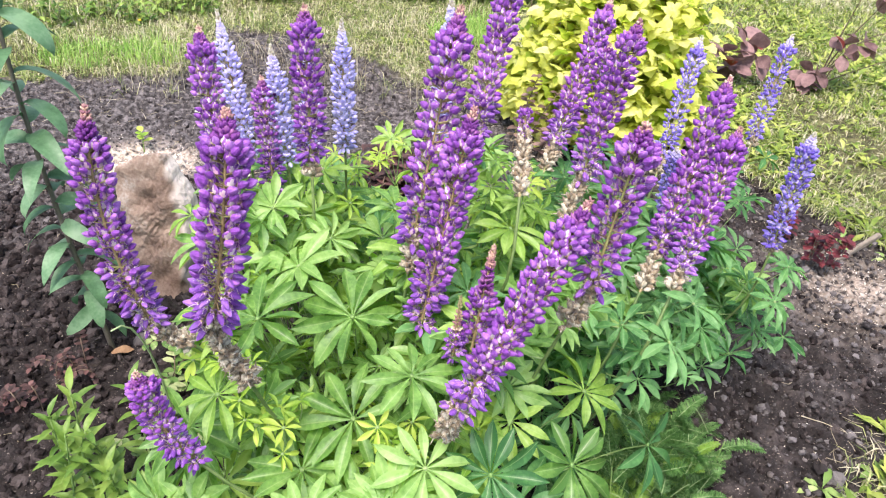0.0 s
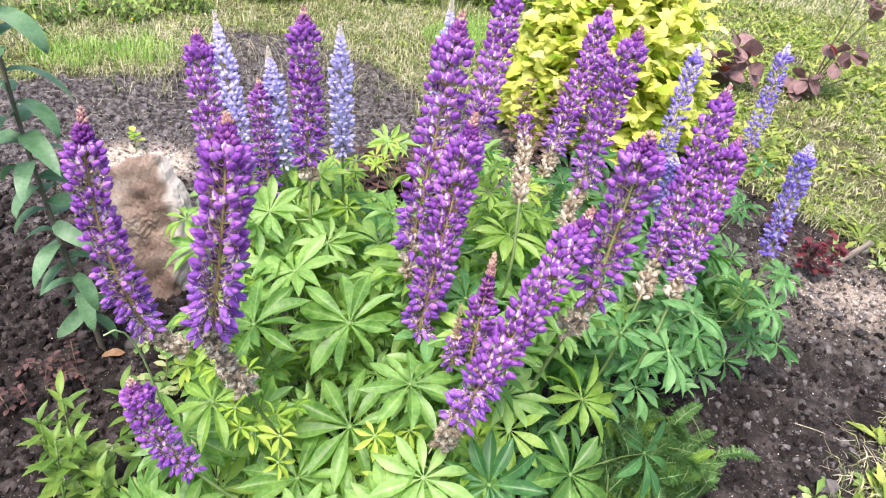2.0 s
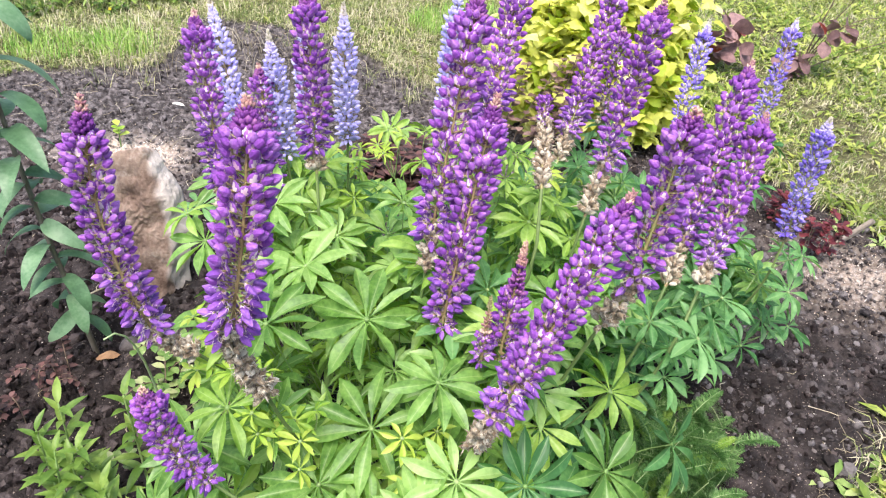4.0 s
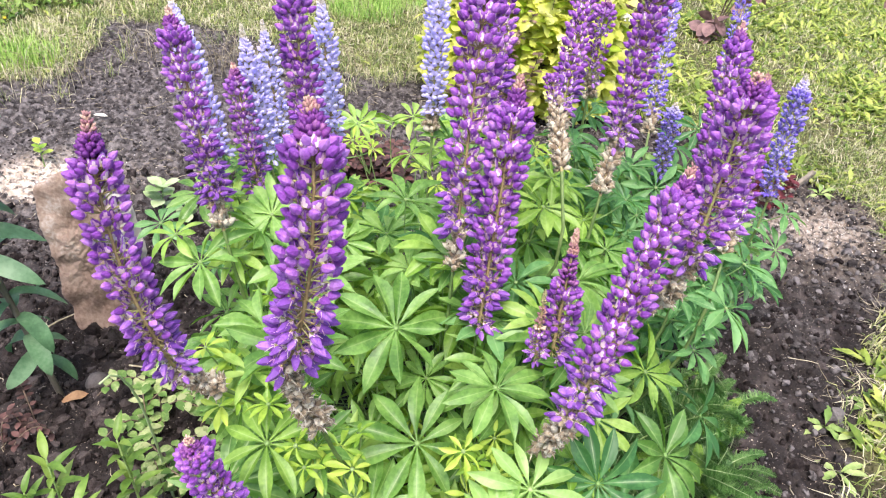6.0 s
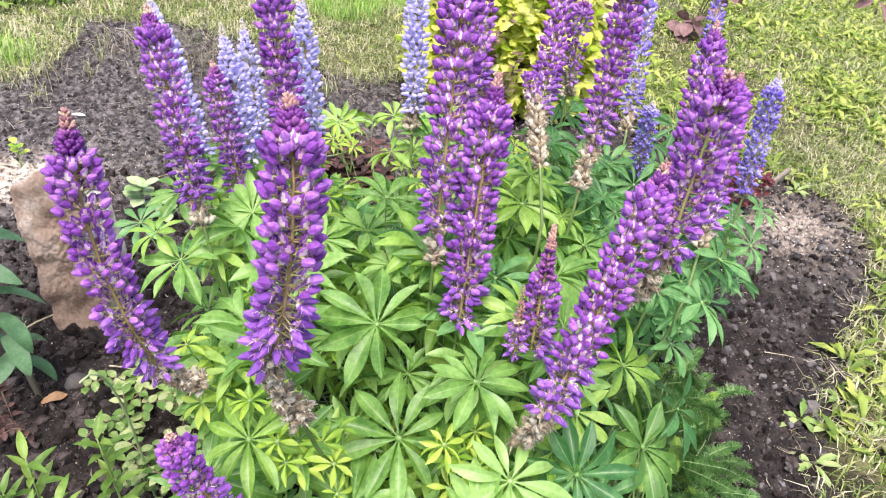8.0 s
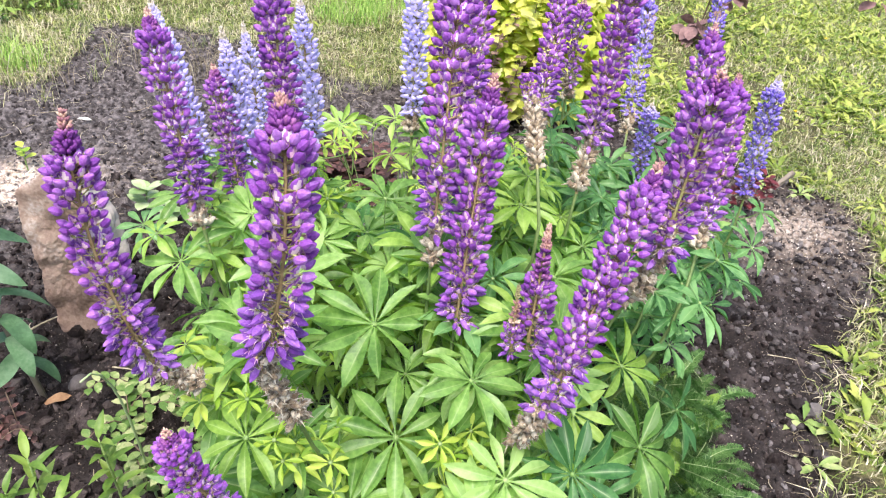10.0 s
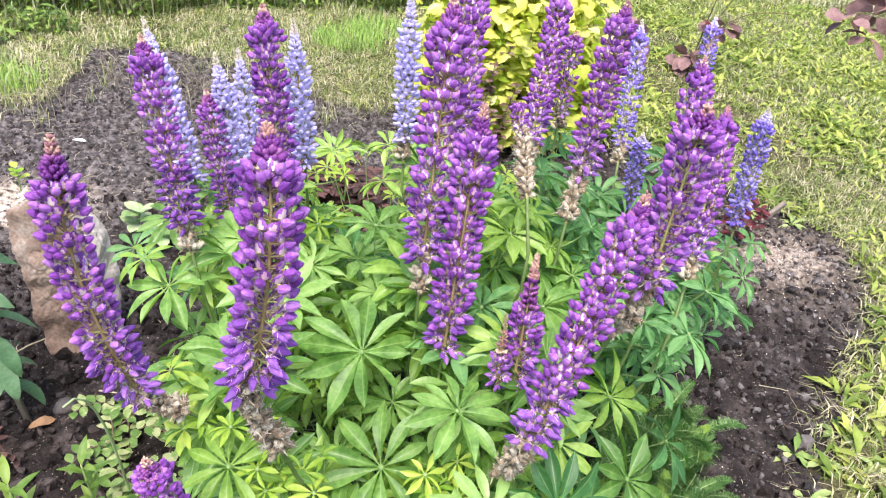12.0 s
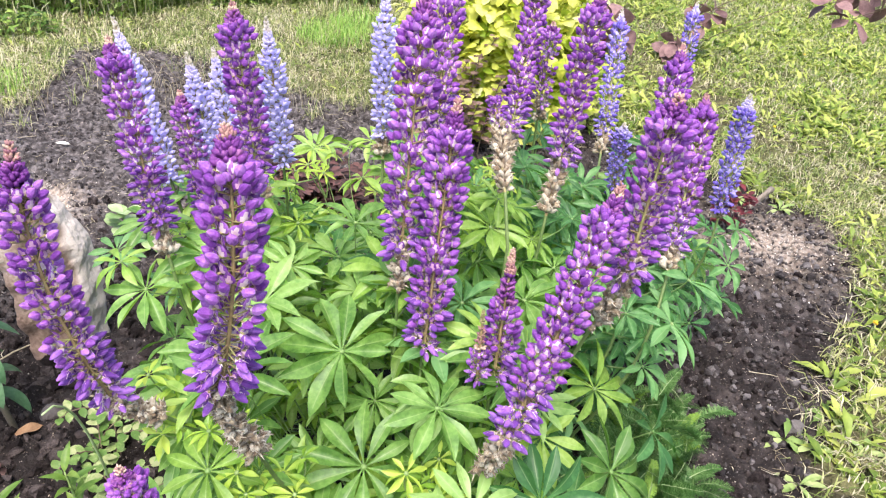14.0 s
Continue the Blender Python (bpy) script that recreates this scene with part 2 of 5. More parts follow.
def build_ground():
    xs, ys = fine_axis(-2.0, 2.2, 0.011, 400), fine_axis(0.7, 4.3, 0.011, 400)
    X, Y = np.meshgrid(xs, ys)
    depth = bed_depth(X, Y)
    wob = np.array([noise.noise(Vector((x, y, 3)) * 5) for x, y in zip(X.ravel(), Y.ravel())]).reshape(X.shape)
    dig = np.clip((depth + 0.09 + 0.12 * wob) / 0.12 + 0.5, 0, 1)
    near = np.clip(1 - np.maximum(np.maximum(-2.6 - X, X - 3.2), np.maximum(0.2 - Y, Y - 5.2)) / 1.0, 0, 1)
    Z = np.array([ground_height(x, y) for x, y in zip(X.ravel(), Y.ravel())]).reshape(X.shape)
    Z = Z * near * (0.5 + 0.5 * dig) + 0.015 * (1 - dig) * near
    ny, nx = X.shape
    verts = np.stack([X.ravel(), Y.ravel(), Z.ravel()], 1)
    a = (np.arange(ny - 1)[:, None] * nx + np.arange(nx - 1)[None, :]).ravel()
    faces = np.stack([a, a + 1, a + nx + 1, a + nx], 1)
    me = bpy.data.meshes.new("ground")
    me.from_pydata(verts.tolist(), [], faces.tolist())
    me.polygons.foreach_set("use_smooth", np.ones(len(faces), dtype=bool))
    # soil tone: paler towards the back left, and in patches on the right
    paler = np.clip((Y - 1.7 + 0.25 * wob) / 0.9, 0, 1) * np.clip((1.3 - X) / 0.9, 0, 1)
    paler = np.maximum(paler, (0.10 + 0.5 * wob) * np.clip((X - 0.85) / 0.4, 0, 1))
    for name, data in (("lawn", 1 - dig), ("paler", paler), ("dust", np.clip(dust_amount(X, Y) * 1.3 + 0.5 * wob * dust_amount(X, Y), 0, 1))):
        me.attributes.new(name, "FLOAT", "POINT").data.foreach_set("value", data.ravel().astype(np.float32))
    m = bpy.data.materials.new("soil")
    m.use_nodes = True
    nodes, links = m.node_tree.nodes, m.node_tree.links
    bsdf = nodes["Principled BSDF"]
    geo = nodes.new("ShaderNodeNewGeometry")

    def noisy(scale, detail=6):
        n = nodes.new("ShaderNodeTexNoise")
        n.inputs["Scale"].default_value, n.inputs["Detail"].default_value = scale, detail
        links.new(geo.outputs["Position"], n.inputs["Vector"])
        return n.outputs["Fac"]

    def ramp(fac, stops):
        r = nodes.new("ShaderNodeValToRGB")
        while len(r.color_ramp.elements) < len(stops):
            r.color_ramp.elements.new(0.5)
        for e, (p, c) in zip(r.color_ramp.elements, stops):
            e.position, e.color = p, (*c, 1)
        links.new(fac, r.inputs["Fac"])
        return r.outputs["Color"]

    def mixed(fac, a, b):
        x = nodes.new("ShaderNodeMix")
        x.data_type = "RGBA"
        links.new(fac, x.inputs[0])
        links.new(a, x.inputs[6])
        links.new(b, x.inputs[7])
        return x.outputs[2]

    def attr(name):
        n = nodes.new("ShaderNodeAttribute")
        n.attribute_name = name
        return n.outputs["Fac"]

    def maths(op, a, b):
        n = nodes.new("ShaderNodeMath")
        n.operation, n.use_clamp = op, True
        for k, v in enumerate((a, b)):
            if isinstance(v, (int, float)):
                n.inputs[k].default_value = v
            else:
                links.new(v, n.inputs[k])
        return n.outputs[0]

    soil = ramp(noisy(14), [(0.3, (0.011, 0.009, 0.0085)), (0.55, (0.030, 0.025, 0.0235)), (0.72, (0.080, 0.067, 0.063))])
    lawn = ramp(noisy(24), [(0.3, (0.035, 0.032, 0.018)), (0.5, (0.10, 0.095, 0.046)), (0.7, (0.20, 0.20, 0.085))])
    dust = ramp(noisy(60), [(0.3, (0.36, 0.27, 0.20)), (0.5, (0.62, 0.52, 0.42)), (0.7, (0.80, 0.74, 0.65))])
    specks = ramp(noisy(170, 2), [(0.66, (0, 0, 0)), (0.72, (1, 1, 1))])
    pale_soil = ramp(noisy(38), [(0.32, (0.020, 0.017, 0.0165)), (0.5, (0.080, 0.072, 0.070)), (0.68, (0.21, 0.19, 0.186))])
    col = mixed(attr("paler"), soil, pale_soil)
    col = mixed(maths("MULTIPLY", specks, 0.45), col, dust)
    col = mixed(attr("lawn"), col, lawn)
    col = mixed(maths("MULTIPLY", attr("dust"), ramp(noisy(45), [(0.35, (0, 0, 0)), (0.55, (1, 1, 1))])), col, dust)
    links.new(col, bsdf.inputs["Base Color"])
    bsdf.inputs["Roughness"].default_value = 0.95
    bsdf.inputs["Specular IOR Level"].default_value = 0.15
    b = nodes.new("ShaderNodeBump")
    b.inputs["Strength"].default_value, b.inputs["Distance"].default_value = 1.0, 0.02
    links.new(noisy(70, 8), b.inputs["Height"])
    links.new(b.outputs["Normal"], bsdf.inputs["Normal"])
    me.materials.append(m)
    return whole("ground", me, "dark dug garden soil running out into thin yellowish lawn", "ground", "structure")


build_ground()
CLOD = material("clod", [(0.010, 0.0075, 0.007), (0.027, 0.021, 0.0195), (0.078, 0.064, 0.060)], 60, 0.95, 0.8, vary="island", spread=0.3, spec=0.15)
PALE_CLOD = material("pale_clod", [(0.028, 0.024, 0.0235), (0.067, 0.060, 0.0585), (0.16, 0.146, 0.142)], 40, 0.95, 0.8, vary="island", spread=0.3, spec=0.15)
STRAW = material("straw", [(0.20, 0.165, 0.10), (0.34, 0.29, 0.19), (0.50, 0.455, 0.34)], 40, 0.8, 0.2, vary="island", spread=0.3)
CHIP = material("wood_chip", [(0.48, 0.38, 0.29), (0.70, 0.61, 0.51), (0.85, 0.80, 0.72)], 60, 0.85, 0.3, vary="island", spread=0.3)
GRASS = material("grass", [(0.13, 0.19, 0.045), (0.29, 0.36, 0.10), (0.43, 0.45, 0.18), (0.62, 0.57, 0.40)], 6, 0.5, 0.1, 0.3, vary="island", spread=0.38)
WEED = material("lawn_weed", [(0.13, 0.21, 0.03), (0.28, 0.37, 0.06), (0.48, 0.53, 0.13)], 7, 0.5, 0.15, 0.35, vary="island", spread=0.34)


def lump(centre, r, seed, squash=0.7):
    v, f = ball((0, 0, 0), (r, r, r * squash), 3 if r < 0.006 else 4, 5 if r < 0.006 else 6)
    q = random.Random(seed)
    turn = Euler((q.uniform(0, 6), q.uniform(0, 6), q.uniform(0, 6))).to_matrix()
    return [Vector(centre) + turn @ (p * q.uniform(0.6, 1.25)) for p in v], f


def scatter(n, box, keep):
    """Points of the plan inside box for which keep(x, y) holds."""
    x, y = rng.uniform(box[0], box[1], n), rng.uniform(box[2], box[3], n)
    k = keep(x, y)
    return list(zip(x[k], y[k]))


def build_clods():
    s, t = Shape(), Shape()
    for k, (x, y) in enumerate(scatter(34000, (-1.9, 2.0, 0.7, 4.2), lambda x, y: (bed_depth(x, y) > -0.02) & ((y < 2.3) | (x > 0.6)) & ((x < -0.25) | (x > 0.55)) & (dust_amount(x, y) < 0.33))):
        r = 0.003 + 0.011 * rnd.random() ** 2.2 + (0.009 if rnd.random() < 0.04 else 0)
        (t if x > 0.8 and rnd.random() < 0.5 + 2 * dust_amount(x, y) else s).add(*lump((x, y, ground_height(x, y) + r * 0.2), r, k))
    for k, (x, y) in enumerate(scatter(22000, (-1.9, 0.9, 2.0, 4.2), lambda x, y: (bed_depth(x, y) > 0.02) & (dust_amount(x, y) < 0.5))):
        r = 0.0025 + 0.011 * rnd.random() ** 2.4
        t.add(*lump((x, y, ground_height(x, y) - r * 0.1), r, k, 0.55))
    for k, (x, y) in enumerate(scatter(3000, (-1.5, 1.7, 0.9, 2.6), lambda x, y: (bed_depth(x, y) > 0.03) & (dust_amount(x, y) < 0.2) & ((x < -0.3) | (rng.random(x.shape) < 0.15)))):
        r = rnd.uniform(0.008, 0.024)
        s.add(*lump((x, y, ground_height(x, y) + r * 0.05), r, k + 77, 0.6))
    whole("dry_clods", t.mesh("dry_clods", PALE_CLOD, False), "pale greyish crumbs of soil", "soil", "stuff")
    whole("soil_clods", s.mesh("soil_clods", CLOD, False), "loose dark crumbs and clods of garden soil", "soil", "stuff")
    s = Shape()
    for x, y in scatter(2600, (-1.9, 2.0, 0.7, 4.2), lambda x, y: (bed_depth(x, y) > -0.1) & (rng.random(x.shape) < 0.2 + 0.8 * (y > 2.3))):
        a, L = rnd.uniform(0, 6.3), 0.012 + (0.05 if y < 2.4 else 0.085) * rnd.random() ** 2.5
        z = ground_height(x, y) + 0.006
        d = Vector((math.cos(a), math.sin(a), rnd.uniform(-0.1, 0.25)))
        side = Vector((-d.y, d.x, 0)) * rnd.uniform(-0.35, 0.35) * L
        p = Vector((x, y, z))
        s.add(*tube([p, p + d * L * 0.5 + side, p + d * L], [0.0012, 0.0011, 0.0006], 4))
    for x, y in scatter(5500, (0.85, 2.3, 0.75, 2.3), lambda x, y: (bed_depth(x, y) < 0.07) & (bed_depth(x, y) > -0.6)):
        if rnd.random() > 0.3 + 1.1 * noise.noise(Vector((x, y, 6)) * 6):
            continue
        a, L = rnd.uniform(0, 6.3), rnd.uniform(0.02, 0.07)
        p = Vector((x, y, 0.018 + 0.012 * rnd.random()))
        d = Vector((math.cos(a), math.sin(a), rnd.uniform(-0.1, 0.4)))
        side = Vector((-d.y, d.x, 0.3)) * rnd.uniform(-0.3, 0.3) * L
        s.add(*tube([p, p + d * L * 0.5 + side, p + d * L], [0.0011, 0.0010, 0.0005], 3))
    whole("straw_bits", s.mesh("straw_bits", STRAW), "pale dry stalks and straw bits lying on soil", "straw", "stuff")
    s = Shape()
    for k, (x, y) in enumerate(scatter(42000, (-1.6, 2.2, 1.7, 2.9), lambda x, y: rng.random(x.shape) < dust_amount(x, y) * 0.9)):
        r = rnd.uniform(0.001, 0.0036)
        s.add(*lump((x, y, ground_height(x, y) + 0.003 + 0.009 * rnd.random()), r, k, 0.25))
    for k, (x, y) in enumerate(scatter(800, (-1.6, 1.8, 0.8, 3.5), lambda x, y: bed_depth(x, y) > 0.03)):
        s.add(*lump((x, y, ground_height(x, y) + 0.004), rnd.uniform(0.0008, 0.0030), k, 0.5))
    whole("sawdust", s.mesh("sawdust", CHIP, False), "pale sawdust and wood chips spilled on soil", "sawdust", "stuff")


build_clods()


def grass_blade(s, x, y, z, L, W, lean, a, i=0):
    d, n = Vector((math.cos(a), math.sin(a), 0)), Vector((-math.sin(a), math.cos(a), 0))
    p = Vector((x, y, z - 0.004))
    q = p + Vector((0, 0, L * 0.55)) + d * lean * L * 0.3
    e = p + Vector((0, 0, L * (1 - 0.4 * lean))) + d * lean * L * 0.9
    s.add([p - n * W * 0.7, p + n * W * 0.7, q + n * W, q - n * W, e], [(0, 1, 2, 3), (3, 2, 4)], i)


def worn(x, y):
    """A trodden, nearly bare patch of the lawn."""
    t = min(1.0, max(0.0, (y - 3.2) / 2.3))
    return math.exp(-((x - 2.15 - 0.5 * t) / 0.36) ** 2 - ((y - 3.2 - 2.3 * t) / 0.5) ** 2)


def build_lawn():
    s = Shape()
    wild = lambda x, y: (bed_depth(x, y) < 0.05 * np.sin(9 * x) - 0.02)
    for x, y in scatter(150000, (-3.2, 5.2, 0.7, 6.6), wild):
        clump = noise.noise(Vector((x, y, 0)) * 2.3)
        thin = noise.noise(Vector((x, y, 7)) * 1.1) - 0.8 * worn(x, y)
        if rnd.random() > 0.72 + 0.5 * clump + 0.35 * thin:
            continue
        tall = 1.0 + (0.8 if clump > 0.3 and x < 0.7 else 0)
        grass_blade(s, x, y, 0.012, rnd.uniform(0.03, 0.075) * tall, rnd.uniform(0.0013, 0.0028), rnd.uniform(0.2, 1.2), rnd.uniform(0, 6.3))
    for x, y in scatter(95000, (-2.6, 1.2, 3.2, 6.2), wild):
        if rnd.random() > 0.75 + 0.6 * noise.noise(Vector((x, y, 5)) * 2.7):
            continue
        grass_blade(s, x, y, 0.010, rnd.uniform(0.02, 0.06), rnd.uniform(0.0012, 0.0024), rnd.uniform(0.4, 1.8), rnd.uniform(0, 6.3))
    for x, y in scatter(52000, (1.2, 4.4, 2.0, 5.4), lambda x, y: bed_depth(x, y) < -0.03):
        if rnd.random() < 0.7 * worn(x, y):
            continue
        grass_blade(s, x, y, 0.010, rnd.uniform(0.02, 0.055), rnd.uniform(0.0010, 0.0022), rnd.uniform(0.5, 1.9), rnd.uniform(0, 6.3))
    for x, y in scatter(45000, (0.3, 7.5, 6.2, 10.0), lambda x, y: y < 20):
        grass_blade(s, x, y, 0.010, rnd.uniform(0.05, 0.11), rnd.uniform(0.003, 0.006), rnd.uniform(0.3, 1.6), rnd.uniform(0, 6.3))
    for x, y in scatter(60000, (-7, 8.5, -3, 10), lambda x, y: (bed_depth(x, y) < -0.05) & ((x < -3.2) | (x > 5.2) | (y < 0.7) | ((y > 6.6) & (x < 0.4)))):
        grass_blade(s, x, y, 0.005, rnd.uniform(0.05, 0.10), rnd.uniform(0.003, 0.006), rnd.uniform(0.6, 1.9), rnd.uniform(0, 6.3))
    for x, y in scatter(110, (-1.9, 0.6, 3.2, 4.4), lambda x, y: abs(bed_depth(x, y)) < 0.25):
        for _ in range(16):
            grass_blade(s, x + rnd.gauss(0, 0.02), y + rnd.gauss(0, 0.02), 0.01, rnd.uniform(0.03, 0.13), rnd.uniform(0.0007, 0.0015), rnd.uniform(0.2, 1.6), rnd.uniform(0, 6.3))
    for x, y in scatter(18000, (0.85, 2.6, 0.8, 2.8), lambda x, y: bed_depth(x, y) < 0.03):
        if rnd.random() < (0.75 if y > 2.0 or x > 2.0 else 0.45) + noise.noise(Vector((x, y, 4)) * 5):
            grass_blade(s, x, y, 0.008, rnd.uniform(0.02, 0.07), rnd.uniform(0.0010, 0.0024), rnd.uniform(0.5, 1.9), rnd.uniform(0, 6.3))
    whole("lawn_grass", s.mesh("lawn_grass", GRASS), "thin patchy green and straw-yellow lawn grass", "grass", "stuff")
    s = Shape()
    for x, y in scatter(20000, (0.9, 5.0, 0.9, 6.4), lambda x, y: (bed_depth(x, y) < -0.02)):
        lush = noise.noise(Vector((x, y, 2)) * 1.7) + 0.8 * noise.noise(Vector((x, y, 9)) * 6)
        if rnd.random() > 0.86 + 0.75 * lush - 0.45 * worn(x, y) - (0.75 if x < 1.9 and y < 2.1 else 0):
            continue
        for _ in range(rnd.randint(2, 4)):
            grown = 0.95 + 0.7 * max(0.0, lush)
            v, f = blade(rnd.uniform(0.03, 0.085) * grown, rnd.uniform(0.005, 0.014) * grown, 0.65, 0.35, 0.6, 3, 1)
            m = Matrix.Translation((x, y, 0.012)) @ Euler((0, -rnd.uniform(0.2, 1.2), rnd.uniform(0, 6.3))).to_matrix().to_4x4()
            s.add([m @ p for p in v], f)
    for x, y in scatter(500, (-3.0, 0.8, 3.2, 6.0), lambda x, y: bed_depth(x, y) < -0.05):
        for _ in range(4):
            v, f = blade(rnd.uniform(0.03, 0.07), rnd.uniform(0.005, 0.010), 0.65, 0.3, 0.6, 4, 1)
            m = Matrix.Translation((x, y, 0.012)) @ Euler((0, -rnd.uniform(0.2, 1.1), rnd.uniform(0, 6.3))).to_matrix().to_4x4()
            s.add([m @ p for p in v], f)
    whole("lawn_weeds", s.mesh("lawn_weeds", WEED), "low broad-leaved weeds growing all through the lawn", "weeds", "stuff")


build_lawn()


# ---- lupins ----
def floret_mesh(name, wing, flag, seed, wilt=0.0):
    """A pea flower along +x: stalk and calyx, two plump wings closed into a boat, and a pale flag that stands up behind them."""
    q = random.Random(seed)
    s = Shape()
    s.add(*tube([(0, 0, 0), (0.010, 0, 0.0005), (0.0185, 0, 0.001)], [0.0008, 0.0009, 0.0014], 4), 2)
    v, f = ball((0, 0, 0), (1, 1, 1), 6, 8)
    long, wide, tall = 0.0080 + 0.0056 * wilt, 0.0054 * (1 - 0.26 * wilt), 0.0052 * (1 - 0.26 * wilt)
    body = []
    for p in v:
        x, y, z = p.z, p.y, p.x
        t = (x + 1) / 2
        fat = 0.60 + 0.44 * math.sin(math.pi * min(1, t ** 0.85))
        # a groove where the two wings meet, and a blunt, lifted end
        groove = 0.0010 * math.exp(-(y / 0.28) ** 2) * (1 if z > 0 else 0.4)
        body.append(Vector((0.0250 + long * x, wide * y * fat, math.copysign(max(0.0, abs(tall * z * fat) - groove), z) + 0.0022 * t * t - 0.0012 + q.uniform(-1, 1) * 0.0003)))
    pale = lambda c: c.x < 0.0205 + q.uniform(-0.0008, 0.0008)
    for face in f:
        s.add([body[a] for a in face], [tuple(range(len(face)))], 1 if pale(sum((body[a] for a in face), Vector()) / len(face)) else 0)
    verts, faces, n = [], [], 5
    lean = q.uniform(-0.001, 0.002) - 0.004 * wilt
    for k in range(n + 1):
        t = k / n
        for j in range(-3, 4):
            u = j / 3
            w = 0.0060 * math.sin(math.pi * (0.20 + 0.66 * t)) ** 0.8 * (1 - 0.45 * wilt)
            verts.append(Vector((0.0155 + 0.0040 * t - 0.0028 * u * u + lean * t, u * w, 0.0015 + 0.0105 * t - 0.0016 * u * u * t)))
    for k in range(n):
        for j in range(6):
            a = k * 7 + j
            faces.append((a, a + 1, a + 8, a + 7))
    # pale over its middle, purple along the rim
    heart = lambda q: (q[0] % 7 in (2, 3) and q[0] < 28) or (q[0] % 7 in (1, 4) and q[0] < 14)
    s.add(verts, [q for q in faces if heart(q)], 1)
    s.add(verts, [q for q in faces if not heart(q)], 0)
    if wilt:
        # withered threads hang out of the old flowers
        for _ in range(2):
            d = Vector((q.uniform(0.3, 1), q.uniform(-0.8, 0.8), q.uniform(-0.6, 0.4))) * 0.010
            s.add(*tube([(0.018, 0, 0), Vector((0.018, 0, 0)) + d * 0.5 + Vector((0, 0, 0.002)), Vector((0.018, 0, 0)) + d], [0.0007, 0.0006, 0.0003], 3), 1)
    return s.mesh(name, [wing, flag, STEM])


def bud_mesh(name, skin):
    s = Shape()
    v, f = ball((0.0165, 0, 0.001), (0.0100, 0.0042, 0.0044), 4, 6)
    s.add(v, f, 0)
    return s.mesh(name, [skin])


def pod_mesh(name, seed):
    q = random.Random(seed)
    s = Shape()
    s.add(*tube([(0, 0, 0), (0.007, 0, 0)], [0.001, 0.001], 4))
    v, f = ball((0.0125, 0, 0.001), (0.0075, 0.0040, 0.0046), 5, 7)
    s.add([p * q.uniform(0.92, 1.1) for p in v], f)
    # dry shreds of the flower
    for _ in range(4):
        a = q.uniform(-1.3, 1.3)
        d = Vector((math.cos(a), q.uniform(-0.8, 0.8), math.sin(a)))
        p = Vector((0.015, 0, 0.001))
        s.add(*tube([p, p + d * 0.005 + Vector((0, 0, 0.001)), p + d * q.uniform(0.006, 0.010)], [0.0014, 0.0009, 0.0003], 4))
    return s.mesh(name, [POD])


KINDS = {}
for kind, wing, old, flag, bud, tip in (("purple", PURPLE, PURPLE_OLD, LILAC, BUD, BUD_TIP), ("blue", BLUE, BLUE, BLUE_PALE, BLUE_PALE, BUD_PALE),
                                        ("sky", SKYBLUE, SKYBLUE, SKYPALE, SKYPALE, BUD_PALE), ("green", PURPLE, PURPLE_OLD, LILAC, BUD_TIP, BUD_GREEN)):
    KINDS[kind] = dict(full=[floret_mesh("floret", wing, flag, k) for k in range(3)], old=[floret_mesh("floret_old", old, flag, k, 0.5) for k in range(3)],
                       bud=bud_mesh("bud", bud), tip=bud_mesh("bud_tip", tip))
PODS = [pod_mesh("seed_pod", k) for k in range(3)]


def joined(name, pieces, mats):
    """Many placed meshes as one."""
    sh = Shape()
    for me, m in pieces:
        n = len(sh.v)
        sh.v.extend([m @ v.co for v in me.vertices])
        for q in me.polygons:
            sh.f.append(tuple(a + n for a in q.vertices))
            sh.i.append(mats.index(me.materials[q.material_index]))
    return sh.mesh(name, mats)


